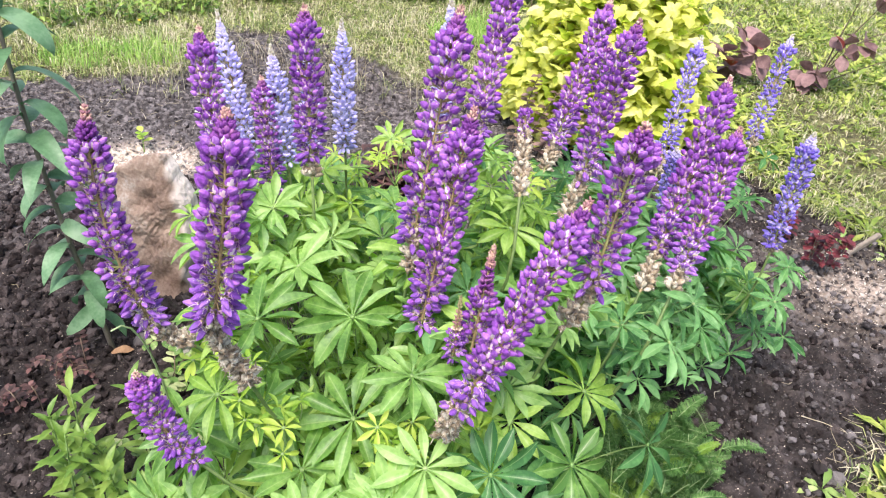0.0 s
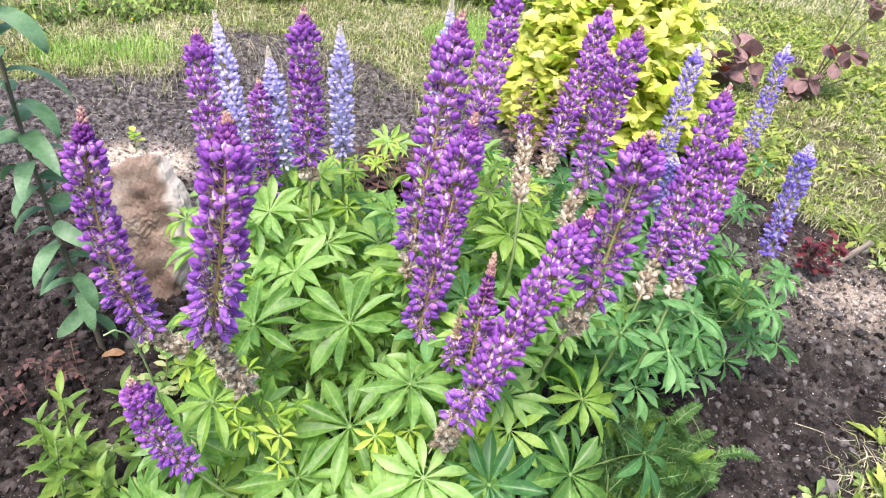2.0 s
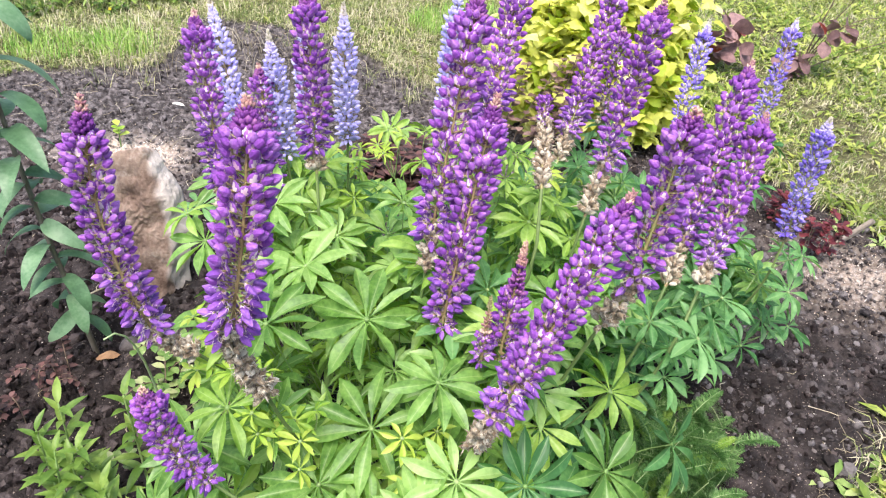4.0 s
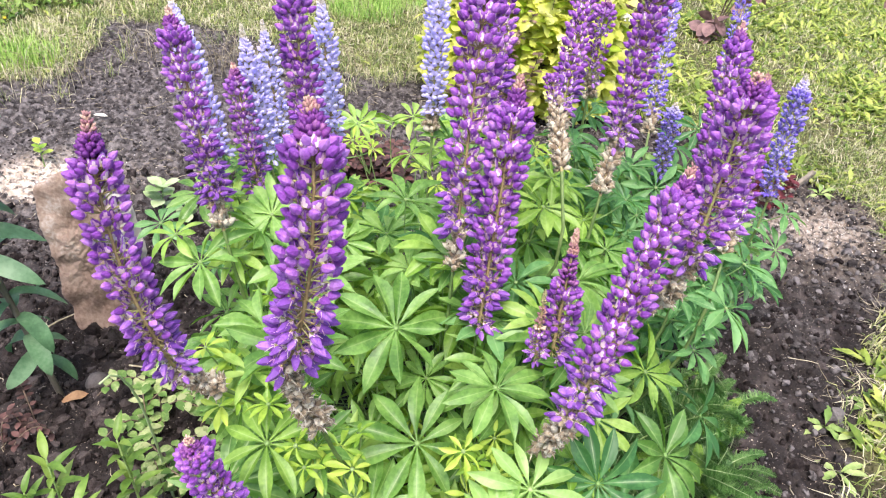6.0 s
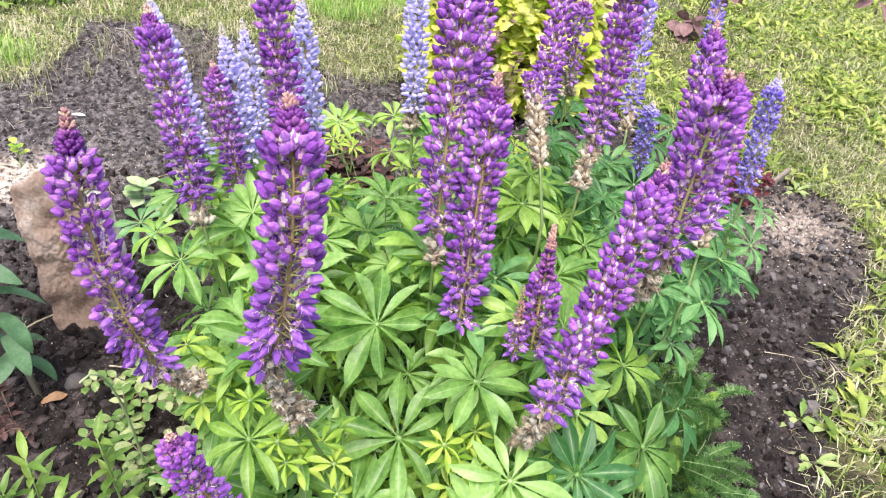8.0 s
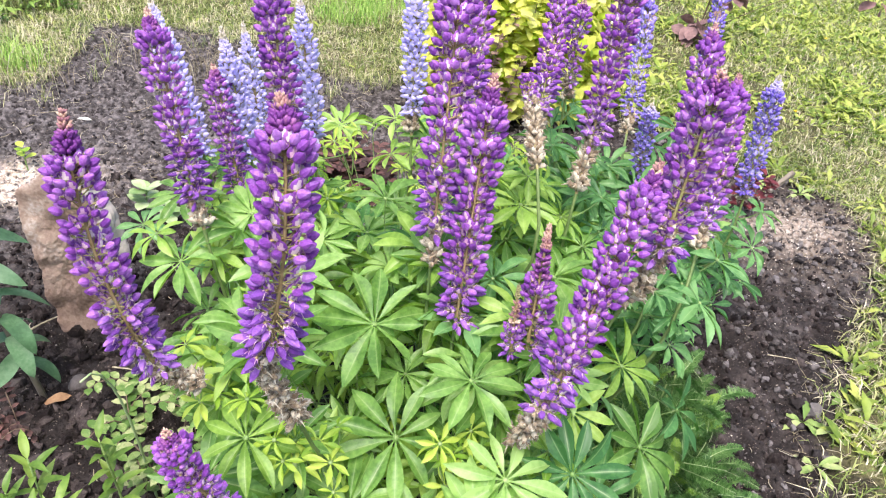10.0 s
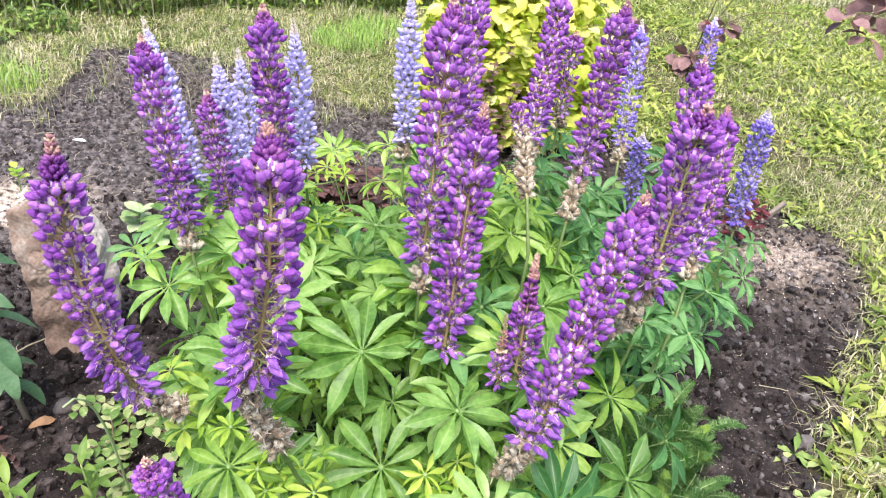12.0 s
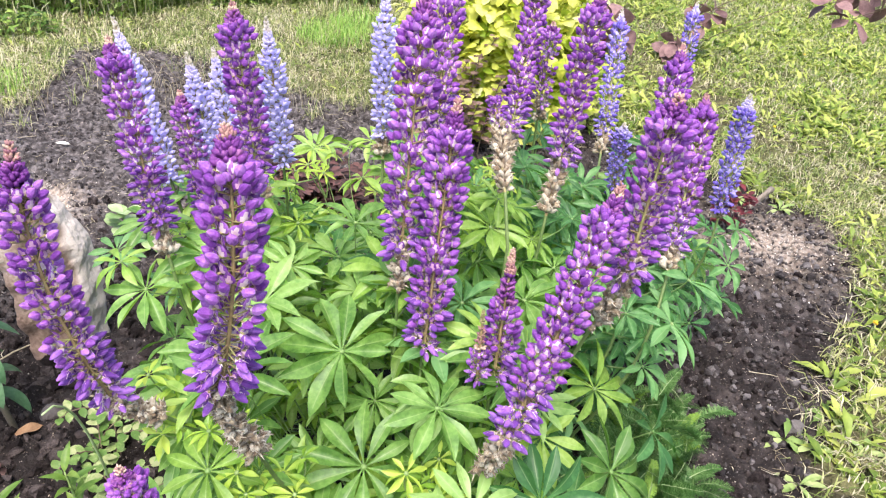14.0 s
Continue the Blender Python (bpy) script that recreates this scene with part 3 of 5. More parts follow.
def spike(plant, kind, tip, base, foot, pods=0.0, width=1.0, bend=(0, 0, 0), dense=9, label="", near=True, leaves=6, tone="green", pitch=0.0118, ripe=0.80, end=None, faded=0.16, bare=None):
    """One flower spike: its stem from foot to tip, and the whorls between base and tip. pods: metres of seed heads
    under the whorls, or as far as the point end.
    faded: the share of the whorls, from below, that hang and wither. bare: the side, in plan, turned to the camera,
    where florets are left out so that the stem shows."""
    tip, base, foot, bend = Vector(tip), Vector(base), Vector(foot), Vector(bend)
    L = (tip - base).length
    mid = (tip + base) / 2 + bend
    curve = lambda t: base * (1 - t) ** 2 + mid * 2 * t * (1 - t) + tip * t * t
    slope = lambda t: ((mid - base) * (1 - t) + (tip - mid) * t).normalized()
    d0 = slope(0)
    if end is None:
        end = base - d0 * pods
    end = Vector(end)
    gone = bezier(end, end.lerp(base, 0.35), base - d0 * (base - end).length * 0.35, base, 7)
    e0 = (base - end).normalized() if pods else d0
    lower = bezier(foot, foot + Vector((0, 0, (end.z - foot.z) * 0.5)), end - e0 * (end - foot).length * 0.4, end, 12) + gone[1:]
    if not pods:
        lower = bezier(foot, foot + Vector((0, 0, (base.z - foot.z) * 0.5)), base - d0 * (base - foot).length * 0.45, base, 12)
    upper = [curve(t) for t in np.linspace(0, 1, 12)][1:]
    pts = lower + upper
    radii = [0.0036 - 0.0020 * k / (len(pts) - 1) for k in range(len(pts))]
    v, f = tube(pts, radii, 7)
    green = [1 if k < (len(lower) - (7 if pods else 1)) * 7 else 0 for k in range(len(f))]
    colour = {"purple": "purple", "blue": "violet-blue", "sky": "light blue", "green": "green"}[kind]
    stem = part("flower_stem", mesh_of("flower_stem", v, f, [STEM, STALK], green), plant, label or ("tall spike of " + colour + " lupin flowers on a brownish stem"))
    K = KINDS[kind]
    mats = [*K["full"][0].materials, *K["old"][0].materials, K["bud"].materials[0], K["tip"].materials[0]]
    mats = [m for k, m in enumerate(mats) if m not in mats[:k]]
    rows = max(5, int(L / (pitch * width ** 0.5)))
    for k in range(rows + 11):
        # whorls crowd towards the tip
        t = k / rows if k < rows * 0.8 else 0.8 + 0.2 * (k - rows * 0.8) / (rows * 0.2 + 11)
        if t > 0.995:
            break
        young = max(0.0, (t - ripe) / (1 - ripe))
        size = (0.98 + 0.07 * min(1, t / 0.2)) * (1 - 0.72 * young) * width * 0.92
        old = max(0.0, 1 - t / (faded + 0.14))
        rise = 0.24 + 0.10 * t + 0.70 * young - 0.70 * old ** 0.8
        axis = slope(t)
        side = axis.orthogonal().normalized()
        n = dense + 2 if old > 0.3 else dense + 1 if 0.2 < young < 0.75 else dense - 1 if young >= 0.75 else dense
        whorl = []
        for j in range(n):
            a = 2 * math.pi * (j + 0.5 * (k % 2)) / n + rnd.gauss(0, 0.08) + 0.05 * k
            if rnd.random() < 0.10 and young < 0.3:
                continue
            o = Matrix.Rotation(a, 3, axis) @ side
            if bare and young < 0.3 and o.normalized().dot(Vector((*bare, 0)).normalized()) > 0.88 and rnd.random() < 0.75:
                continue
            e = rise + rnd.gauss(0, 0.09 + 0.22 * old)
            way = o * math.cos(e) + axis * math.sin(e)
            at = curve(min(1, t)) + axis * rnd.gauss(0, 0.0013)
            if young > 0.68:
                me, name = K["tip"], "bud"
            elif young > 0.28:
                me, name = K["bud"], "bud"
            else:
                me, name = (rnd.choice(K["old"]) if t < faded * (0.5 + rnd.random()) else rnd.choice(K["full"])), "floret"
            m = out_from(at, axis, way, size * rnd.uniform(0.86, 1.12) * (0.96 if name == "bud" else 1.0), rnd.gauss(0, 0.28))
            if near and name == "floret":
                part("floret", me, stem, "", m)
            else:
                whorl.append((me, m))
        if whorl:
            part("bud_whorl" if young > 0.28 else "flower_whorl", joined("whorl", whorl, mats), stem)
    low = base - d0 * 0.004
    if pods:
        n = int((base - end).length / 0.0075)
        for k in range(n):
            u = 1 - (k + 0.6) / n
            at = gone[int(u * 6)].lerp(gone[min(6, int(u * 6) + 1)], (u * 6) % 1)
            side = e0.orthogonal().normalized()
            ring = []
            for j in range(6 if k % 2 else 7):
                o = Matrix.Rotation(2 * math.pi * j / 6 + 1.1 * k + rnd.gauss(0, 0.2), 3, e0) @ side
                e = rnd.gauss(0.7, 0.3)
                ring.append((rnd.choice(PODS), out_from(at, e0, o * math.cos(e) + e0 * math.sin(e), rnd.uniform(0.8, 1.2) * (0.85 + 0.25 * k / n), rnd.gauss(0, 0.6))))
            part("seed_pod_whorl", joined("seed_pod_whorl", ring, [POD]), stem)
        low, d0 = end, e0
    # stem leaves
    for k in range(leaves):
        d = 0.01 + 0.04 * k
        p = low - d0 * d
        p = p.lerp(Vector((foot.x, foot.y, p.z)), 0.12 * k)
        a = 2.4 * k + rnd.uniform(0, 1.5)
        o = Vector((math.cos(a), math.sin(a) - 0.35, 0))
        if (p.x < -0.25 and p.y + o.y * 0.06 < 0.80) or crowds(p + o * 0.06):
            continue
        tint = "young" if rnd.random() < 0.2 and tone == "green" else (rnd.choice(["green", "lime"]) if tone == "green" else tone)
        leaf(plant, tint, p + o * rnd.uniform(0.045, 0.08) - Vector((0, 0, 0.01)), o * 0.45 + Vector((0, -0.15, 1)), rnd.uniform(0.7, 1.0), p - Vector((0, 0, 0.04)))
    return stem


def palmate_mesh(name, mat, n, L, seed):
    q = random.Random(seed)
    s = Shape()
    for k in range(n):
        a = 2 * math.pi * (k + 0.3) / (n + 0.35) + q.gauss(0, 0.07)
        l = L * (0.72 + 0.28 * math.sin(0.5 * a) ** 0.8) * q.uniform(0.9, 1.06)
        v, f = blade(l, l * q.uniform(0.115, 0.142), 0.63, q.uniform(0.3, 0.8), q.uniform(0.05, 0.7), 8, 2, 0.08, q.random(), 1.05)
        m = Matrix.Rotation(a, 4, "Z") @ Matrix.Rotation(-q.uniform(0.02, 0.46), 4, "Y") @ Matrix.Rotation(q.gauss(0, 0.34), 4, "X")
        s.add([m @ p for p in v], f)
    s.add(*ball((0, 0, 0.001), (0.0042, 0.0042, 0.0022), 3, 7), 1)
    me = s.mesh(name, [mat, PETIOLE])
    m = n * 9 * 5
    me.attributes.new("rib", "FLOAT", "POINT").data.foreach_set("value", np.array([1.0 if k % 5 == 2 or k >= m else 0.0 for k in range(len(s.v))], dtype=np.float32))
    return me


LEAVES = {"green": [palmate_mesh("leaf", LEAF, rnd.randint(10, 13), 0.085, k) for k in range(7)],
          "bluish": [palmate_mesh("leaf", LEAF_BLUE, rnd.randint(8, 11), 0.085, k + 20) for k in range(7)],
          "lime": [palmate_mesh("leaf", LEAF_LIME, rnd.randint(8, 11), 0.08, k + 60) for k in range(6)],
          "young": [palmate_mesh("leaf", LEAF_YOUNG, rnd.randint(7, 9), 0.044, k + 40) for k in range(4)]}


def leaf(plant, tone, at, facing, size=1.0, foot=None, spin=None):
    """A palmate leaf at a point, facing a way, with its stalk down to foot."""
    at, facing = Vector(at), Vector(facing).normalized()
    m = aligned(at, facing, rnd.uniform(0, 6.3) if spin is None else spin, size)
    ob = part("leaf", rnd.choice(LEAVES[tone]), plant, "yellow-green young palmate leaf" if tone == "young" else "", m)
    foot = Vector(foot)
    pts = bezier(foot, foot.lerp(at, 0.4) - Vector((0, 0, 0.12 * (at - foot).length)), at - facing * (at - foot).length * 0.22, at, 8)
    v, f = tube(pts, [0.0018 - 0.0007 * k / 7 for k in range(8)], 5)
    part("petiole", mesh_of("petiole", v, f, PETIOLE), ob)
    return ob


def canopy(plant, centre, radii, n, tones, size=(0.8, 1.15), low=0.1, shell=0.6, full=0.55):
    """Leaves over a dome."""
    cx, cy = centre
    for k in range(n):
        u = low + (1 - low) * ((k + 0.5) / n)
        a = 2.39996 * k + rnd.gauss(0, 0.25)
        h = math.sqrt(max(0, 1 - u * u))
        d = Vector((h * math.cos(a), h * math.sin(a), u))
        g = 1 - (1 - shell) * rnd.random() ** 2
        at = Vector((cx + radii[0] * d.x * g, cy + radii[1] * d.y * g, radii[2] * max(d.z, 0.02) ** full * (0.5 + 0.5 * g)))
        if at.x < -0.22 and at.y < 0.80:
            at.z = min(at.z, 0.42)
        if (at.x < (-0.45 if at.y < 1.45 else -0.40) and at.y > 1.02) or (at.x < -0.30 and at.y > 1.62) or (at.x < -0.46 and at.y > 0.93):
            continue
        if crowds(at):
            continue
        face = Vector((d.x * 0.55 + rnd.gauss(0, 0.36), d.y * 0.55 + rnd.gauss(0, 0.36) - 0.1, 0.45 + d.z))
        foot = Vector((cx + 0.25 * (at.x - cx), cy + 0.25 * (at.y - cy), at.z * 0.35))
        if plant == front and at.x > 0.04 and at.z < 0.52 and k % 5 < 2:
            continue
        if plant == front and at.x > 0.15 and at.y < 0.93 and at.z < 0.55:
            continue
        # leaves left out along the camera's line of sight, so the ground behind shows
        sight = 0.754 - 0.53 * (at.y - 1.376)
        if at.y > 1.28 and abs(at.x + 0.09) < 0.09 + 0.12 * (at.y - 1.37) and sight - 0.10 < at.z < sight + 0.07:
            continue
        tone = rnd.choice(tones)
        if plant == front and at.x < -0.08 and tone == "bluish":
            tone = "green"
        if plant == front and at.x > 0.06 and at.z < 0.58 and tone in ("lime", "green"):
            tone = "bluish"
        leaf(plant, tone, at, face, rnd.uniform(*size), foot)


# leaves that stand out: no other leaf is put between them and the camera
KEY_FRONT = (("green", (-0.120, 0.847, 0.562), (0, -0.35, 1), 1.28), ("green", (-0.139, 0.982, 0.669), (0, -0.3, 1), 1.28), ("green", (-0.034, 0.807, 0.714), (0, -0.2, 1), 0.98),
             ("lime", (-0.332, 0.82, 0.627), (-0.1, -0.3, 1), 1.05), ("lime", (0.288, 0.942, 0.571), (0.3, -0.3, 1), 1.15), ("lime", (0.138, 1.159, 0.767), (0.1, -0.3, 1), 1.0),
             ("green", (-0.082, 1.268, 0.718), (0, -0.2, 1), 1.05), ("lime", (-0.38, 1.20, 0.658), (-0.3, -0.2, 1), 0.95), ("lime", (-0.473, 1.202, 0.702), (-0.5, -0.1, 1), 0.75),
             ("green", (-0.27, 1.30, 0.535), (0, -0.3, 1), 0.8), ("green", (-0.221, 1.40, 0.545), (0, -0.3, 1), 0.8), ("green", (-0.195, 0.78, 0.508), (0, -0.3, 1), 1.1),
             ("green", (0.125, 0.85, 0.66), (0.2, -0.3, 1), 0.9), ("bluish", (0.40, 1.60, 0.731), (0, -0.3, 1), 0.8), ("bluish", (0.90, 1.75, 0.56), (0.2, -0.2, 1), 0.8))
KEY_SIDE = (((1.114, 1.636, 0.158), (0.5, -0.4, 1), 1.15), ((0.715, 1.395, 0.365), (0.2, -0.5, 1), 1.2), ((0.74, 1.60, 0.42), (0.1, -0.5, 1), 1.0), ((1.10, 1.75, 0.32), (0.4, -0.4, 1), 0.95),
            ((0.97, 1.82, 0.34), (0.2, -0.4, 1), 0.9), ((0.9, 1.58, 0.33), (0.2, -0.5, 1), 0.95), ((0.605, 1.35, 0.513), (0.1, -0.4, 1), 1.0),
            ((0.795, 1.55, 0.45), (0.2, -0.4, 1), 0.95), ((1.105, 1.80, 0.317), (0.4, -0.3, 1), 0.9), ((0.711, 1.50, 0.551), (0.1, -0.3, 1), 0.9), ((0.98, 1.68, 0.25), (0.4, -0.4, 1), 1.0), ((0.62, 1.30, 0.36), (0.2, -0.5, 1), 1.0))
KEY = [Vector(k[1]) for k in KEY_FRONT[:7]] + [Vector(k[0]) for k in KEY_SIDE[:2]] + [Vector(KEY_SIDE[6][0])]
TO_CAMERA = Vector((-0.12, -0.62, 0.78))


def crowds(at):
    """Whether a leaf there would hide one of the leaves that stand out from the camera."""
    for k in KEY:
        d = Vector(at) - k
        along = d.dot(TO_CAMERA)
        if -0.015 < along < 0.35 and (d - TO_CAMERA * along).length < 0.125:
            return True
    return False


front = thing("lupin_plant", (0.0, 1.02, 0.0), "bushy garden lupin with tall purple spikes over green palmate leaves", "lupin", "lupins")
F = (0.0, 1.02, 0.0)
spike(front, "purple", (-0.489, 0.896, 1.064), (-0.440, 0.872, 0.725), (-0.12, 0.98, 0), 0.07, 1.0, (-0.03, -0.03, 0), end=(-0.385, 0.895, 0.655), faded=0.24, bare=(0.25, -1))
spike(front, "purple", (-0.275, 0.772, 1.140), (-0.298, 0.730, 0.868), (-0.08, 0.95, 0), 0.12, 1.08, (0.02, -0.05, 0.01), end=(-0.264, 0.768, 0.710), pitch=0.0114, faded=0.30, bare=(0.05, -1))
spike(front, "purple", (0.030, 1.09, 1.032), (-0.020, 0.948, 0.706), (-0.02, 1.0, 0), 0.0, 1.12, pitch=0.0122, bare=(-0.3, -1))
spike(front, "purple", (-0.004, 1.20, 1.155), (-0.046, 1.04, 0.818), (-0.03, 1.04, 0), 0.08, 1.20, pitch=0.0155, end=(-0.050, 1.02, 0.745), bare=(-0.3, -1))
spike(front, "purple", (0.11, 1.49, 1.14), (0.058, 1.29, 0.90), (0.0, 1.1, 0), 0.05, 1.08, pitch=0.0145, near=False)
spike(front, "purple", (0.067, 0.885, 0.908), (0.055, 0.845, 0.735), (0.02, 0.95, 0), 0.0, 0.92, bare=(-0.4, -1), dense=11, pitch=0.0095, ripe=0.40)
spike(front, "green", (0.027, 0.853, 0.838), (0.027, 0.836, 0.742), (0.01, 0.95, 0), 0.0, 0.6, label="short young lupin spike of closed brownish green buds", ripe=0.1)
spike(front, "purple", (0.178, 0.853, 1.020), (0.034, 0.720, 0.755), (0.02, 0.95, 0), 0.07, 1.02, (0.008, -0.004, 0.008), end=(0.023, 0.752, 0.645), faded=0.2, bare=(-0.55, -1))
spike(front, "purple", (0.226, 0.861, 1.134), (0.207, 0.832, 0.905), (0.16, 0.95, 0), 0.09, 1.08, pitch=0.0128, end=(0.190, 0.85, 0.80), bare=(-0.6, -1))
spike(front, "purple", (0.545, 1.36, 1.033), (0.416, 1.127, 0.784), (0.30, 1.14, 0), 0.10, 1.05, pitch=0.0135, tone="bluish", leaves=8)
spike(front, "purple", (0.535, 1.23, 0.984), (0.44, 1.06, 0.78), (0.32, 1.10, 0), 0.05, 1.0, pitch=0.0135, near=False, tone="bluish", leaves=8)
spike(front, "purple", (-0.412, 0.734, 0.754), (-0.345, 0.72, 0.60), (-0.15, 0.93, 0), 0.0, 0.85, (-0.02, 0, -0.02), leaves=0, faded=0.4)

left_back = thing("lupin_plant", (-0.28, 1.45, 0.0), "garden lupin with mixed purple and light blue flower spikes", "lupin", "lupins")
spike(left_back, "purple", (-0.455, 1.29, 1.044), (-0.405, 1.19, 0.785), (-0.3, 1.4, 0), 0.06, 0.99, (0.0, 0, 0), pitch=0.0135, near=False, faded=0.3)
spike(left_back, "sky", (-0.483, 1.516, 1.00), (-0.408, 1.40, 0.748), (-0.3, 1.45, 0), 0.0, 0.88, dense=8, pitch=0.0112, ripe=0.66, near=False, faded=0.05)
spike(left_back, "purple", (-0.377, 1.424, 0.906), (-0.341, 1.335, 0.70), (-0.28, 1.42, 0), 0.0, 0.88, pitch=0.0135, near=False, faded=0.3)
spike(left_back, "sky", (-0.36, 1.437, 0.969), (-0.322, 1.39, 0.745), (-0.27, 1.45, 0), 0.0, 0.88, dense=8, pitch=0.0112, ripe=0.66, near=False, faded=0.05)
spike(left_back, "sky", (-0.33, 1.70, 0.89), (-0.30, 1.63, 0.66), (-0.27, 1.55, 0), 0.0, 0.88, dense=8, pitch=0.0112, ripe=0.66, near=False, faded=0.05)
spike(left_back, "purple", (-0.277, 1.34, 1.085), (-0.252, 1.26, 0.83), (-0.25, 1.42, 0), 0.05, 1.04, pitch=0.0135, near=False, faded=0.2)
spike(left_back, "sky", (-0.224, 1.478, 1.022), (-0.203, 1.43, 0.770), (-0.22, 1.46, 0), 0.0, 0.88, dense=8, pitch=0.0112, ripe=0.66, near=False, faded=0.05)
mid_back = thing("lupin_plant", (0.06, 1.72, 0.0), "garden lupin with one light blue spike among green leaves", "lupin", "lupins")
spike(mid_back, "sky", (-0.005, 1.52, 1.085), (-0.008, 1.44, 0.815), (0.02, 1.66, 0), 0.05, 0.88, dense=8, pitch=0.0112, ripe=0.66, near=False, faded=0.1)
spike(mid_back, "purple", (0.137, 1.235, 0.975), (0.136, 1.20, 0.945), (0.1, 1.6, 0), 0.12, 0.5, label="spent lupin spike gone over to grey seed pods", near=False)

right_back = thing("lupin_plant", (0.48, 1.5, 0.0), "garden lupin with purple and violet-blue spikes and bluish leaves", "lupin", "lupins")
spike(right_back, "purple", (0.315, 1.283, 1.143), (0.255, 1.185, 0.885), (0.4, 1.42, 0), 0.10, 1.02, pitch=0.0145, near=False, tone="bluish")
spike(right_back, "purple", (0.358, 1.66, 1.075), (0.246, 1.41, 0.84), (0.4, 1.5, 0), 0.08, 1.02, pitch=0.0145, near=False, tone="bluish")
spike(right_back, "purple", (0.334, 1.50, 1.025), (0.340, 1.505, 0.86), (0.4, 1.5, 0), 0.05, 0.80, dense=6, pitch=0.0145, near=False, tone="bluish")
spike(right_back, "blue", (0.965, 1.98, 0.955), (0.89, 1.83, 0.715), (0.6, 1.6, 0), 0.04, 0.9, dense=5, pitch=0.0135, near=False, tone="bluish")
spike(right_back, "blue", (0.836, 1.485, 0.884), (0.822, 1.43, 0.617), (0.80, 1.56, 0), 0.03, 0.95, dense=6, pitch=0.0125, near=False, tone="bluish")
spike(right_back, "blue", (0.65, 1.815, 0.970), (0.56, 1.60, 0.743), (0.5, 1.55, 0), 0.06, 0.9, dense=5, pitch=0.0135, near=False, tone="bluish")
spike(right_back, "blue", (0.541, 1.486, 0.812), (0.565, 1.50, 0.632), (0.52, 1.5, 0), 0.0, 0.8, dense=6, pitch=0.0125, near=False, tone="bluish")

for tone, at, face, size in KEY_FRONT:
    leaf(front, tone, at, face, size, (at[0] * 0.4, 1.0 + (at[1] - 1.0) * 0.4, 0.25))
for tone, at, face, size in (("young", (-0.27, 0.80, 0.585), (0, -0.2, 1), 1.1), ("young", (-0.04, 0.78, 0.60), (0, -0.3, 1), 1.0), ("young", (-0.06, 0.76, 0.55), (0.2, -0.3, 1), 0.9)):
    leaf(front, tone, at, face, size, (at[0] * 0.4, 1.0 + (at[1] - 1.0) * 0.4, 0.25))
for tone, at, size in (("lime", (0.16, 1.20, 0.80), 0.7), ("lime", (0.20, 1.23, 0.765), 0.75), ("lime", (0.10, 1.25, 0.80), 0.65), ("lime", (0.225, 1.17, 0.73), 0.7), ("young", (0.17, 1.24, 0.82), 1.0),
                       ("green", (0.255, 1.12, 0.70), 0.8), ("bluish", (0.29, 1.22, 0.74), 0.75), ("green", (0.33, 1.10, 0.66), 0.85), ("bluish", (0.37, 1.03, 0.60), 0.9), ("green", (0.235, 1.02, 0.66), 0.8)):
    leaf(front, tone, at, (0.1, -0.3, 1), size, (at[0], at[1] + 0.05, at[2] - 0.2))
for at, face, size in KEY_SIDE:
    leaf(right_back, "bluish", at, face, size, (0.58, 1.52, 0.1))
for at, n in (((-0.25, 0.825, 0.61), 4), ((-0.235, 0.775, 0.60), 3), ((-0.05, 0.775, 0.61), 4), ((-0.044, 0.735, 0.60), 3), ((-0.369, 0.975, 0.61), 4), ((-0.176, 0.966, 0.63), 2),
              ((0.085, 0.94, 0.64), 3), ((-0.33, 0.87, 0.64), 3), ((0.02, 1.12, 0.70), 3), ((0.2, 1.3, 0.68), 3),
              ((-0.295, 1.47, 0.66), 4), ((-0.20, 1.52, 0.66), 4), ((-0.10, 1.68, 0.64), 3), ((0.135, 1.36, 0.66), 3), ((0.31, 1.55, 0.66), 3), ((-0.4, 1.32, 0.58), 3)):
    for k in range(n):
        p = Vector(at) + Vector((rnd.gauss(0, 0.025), rnd.gauss(0, 0.025), rnd.gauss(0, 0.02)))
        leaf(front, "young", p, (rnd.gauss(0, 0.35), rnd.gauss(-0.2, 0.3), 1), rnd.uniform(0.65, 1.0), (at[0] * 0.9, at[1] + 0.02, at[2] - 0.12))
for at, size in (((-0.60, 1.76, 0.35), 1.0), ((-0.34, 1.37, 0.52), 1.05), ((-0.43, 1.52, 0.42), 0.95)):
    leaf(left_back, "bluish", at, (-0.2, -0.35, 1), size, (-0.34, 1.45, 0.15))
canopy(front, (-0.03, 1.0), (0.52, 0.48, 0.74), 190, ["green", "green", "green", "lime", "bluish"], (0.85, 1.2), 0.0)
canopy(front, (0.0, 1.0), (0.40, 0.36, 0.55), 70, ["green", "bluish", "lime"], (0.8, 1.1))
canopy(left_back, (-0.32, 1.45), (0.36, 0.32, 0.66), 105, ["green", "lime", "lime", "bluish"], (0.65, 1.0), 0.0)
canopy(mid_back, (0.06, 1.72), (0.40, 0.34, 0.66), 100, ["green", "lime", "lime", "bluish"], (0.7, 1.0))
canopy(front, (0.20, 1.26), (0.26, 0.22, 0.76), 46, ["green", "lime", "lime"], (0.65, 0.95), 0.3)
canopy(right_back, (0.48, 1.53), (0.44, 0.30, 0.62), 105, ["bluish", "bluish", "green"], (0.75, 1.15), 0.28)
canopy(right_back, (0.82, 1.60), (0.27, 0.22, 0.38), 36, ["bluish"], (0.75, 1.1), 0.35)


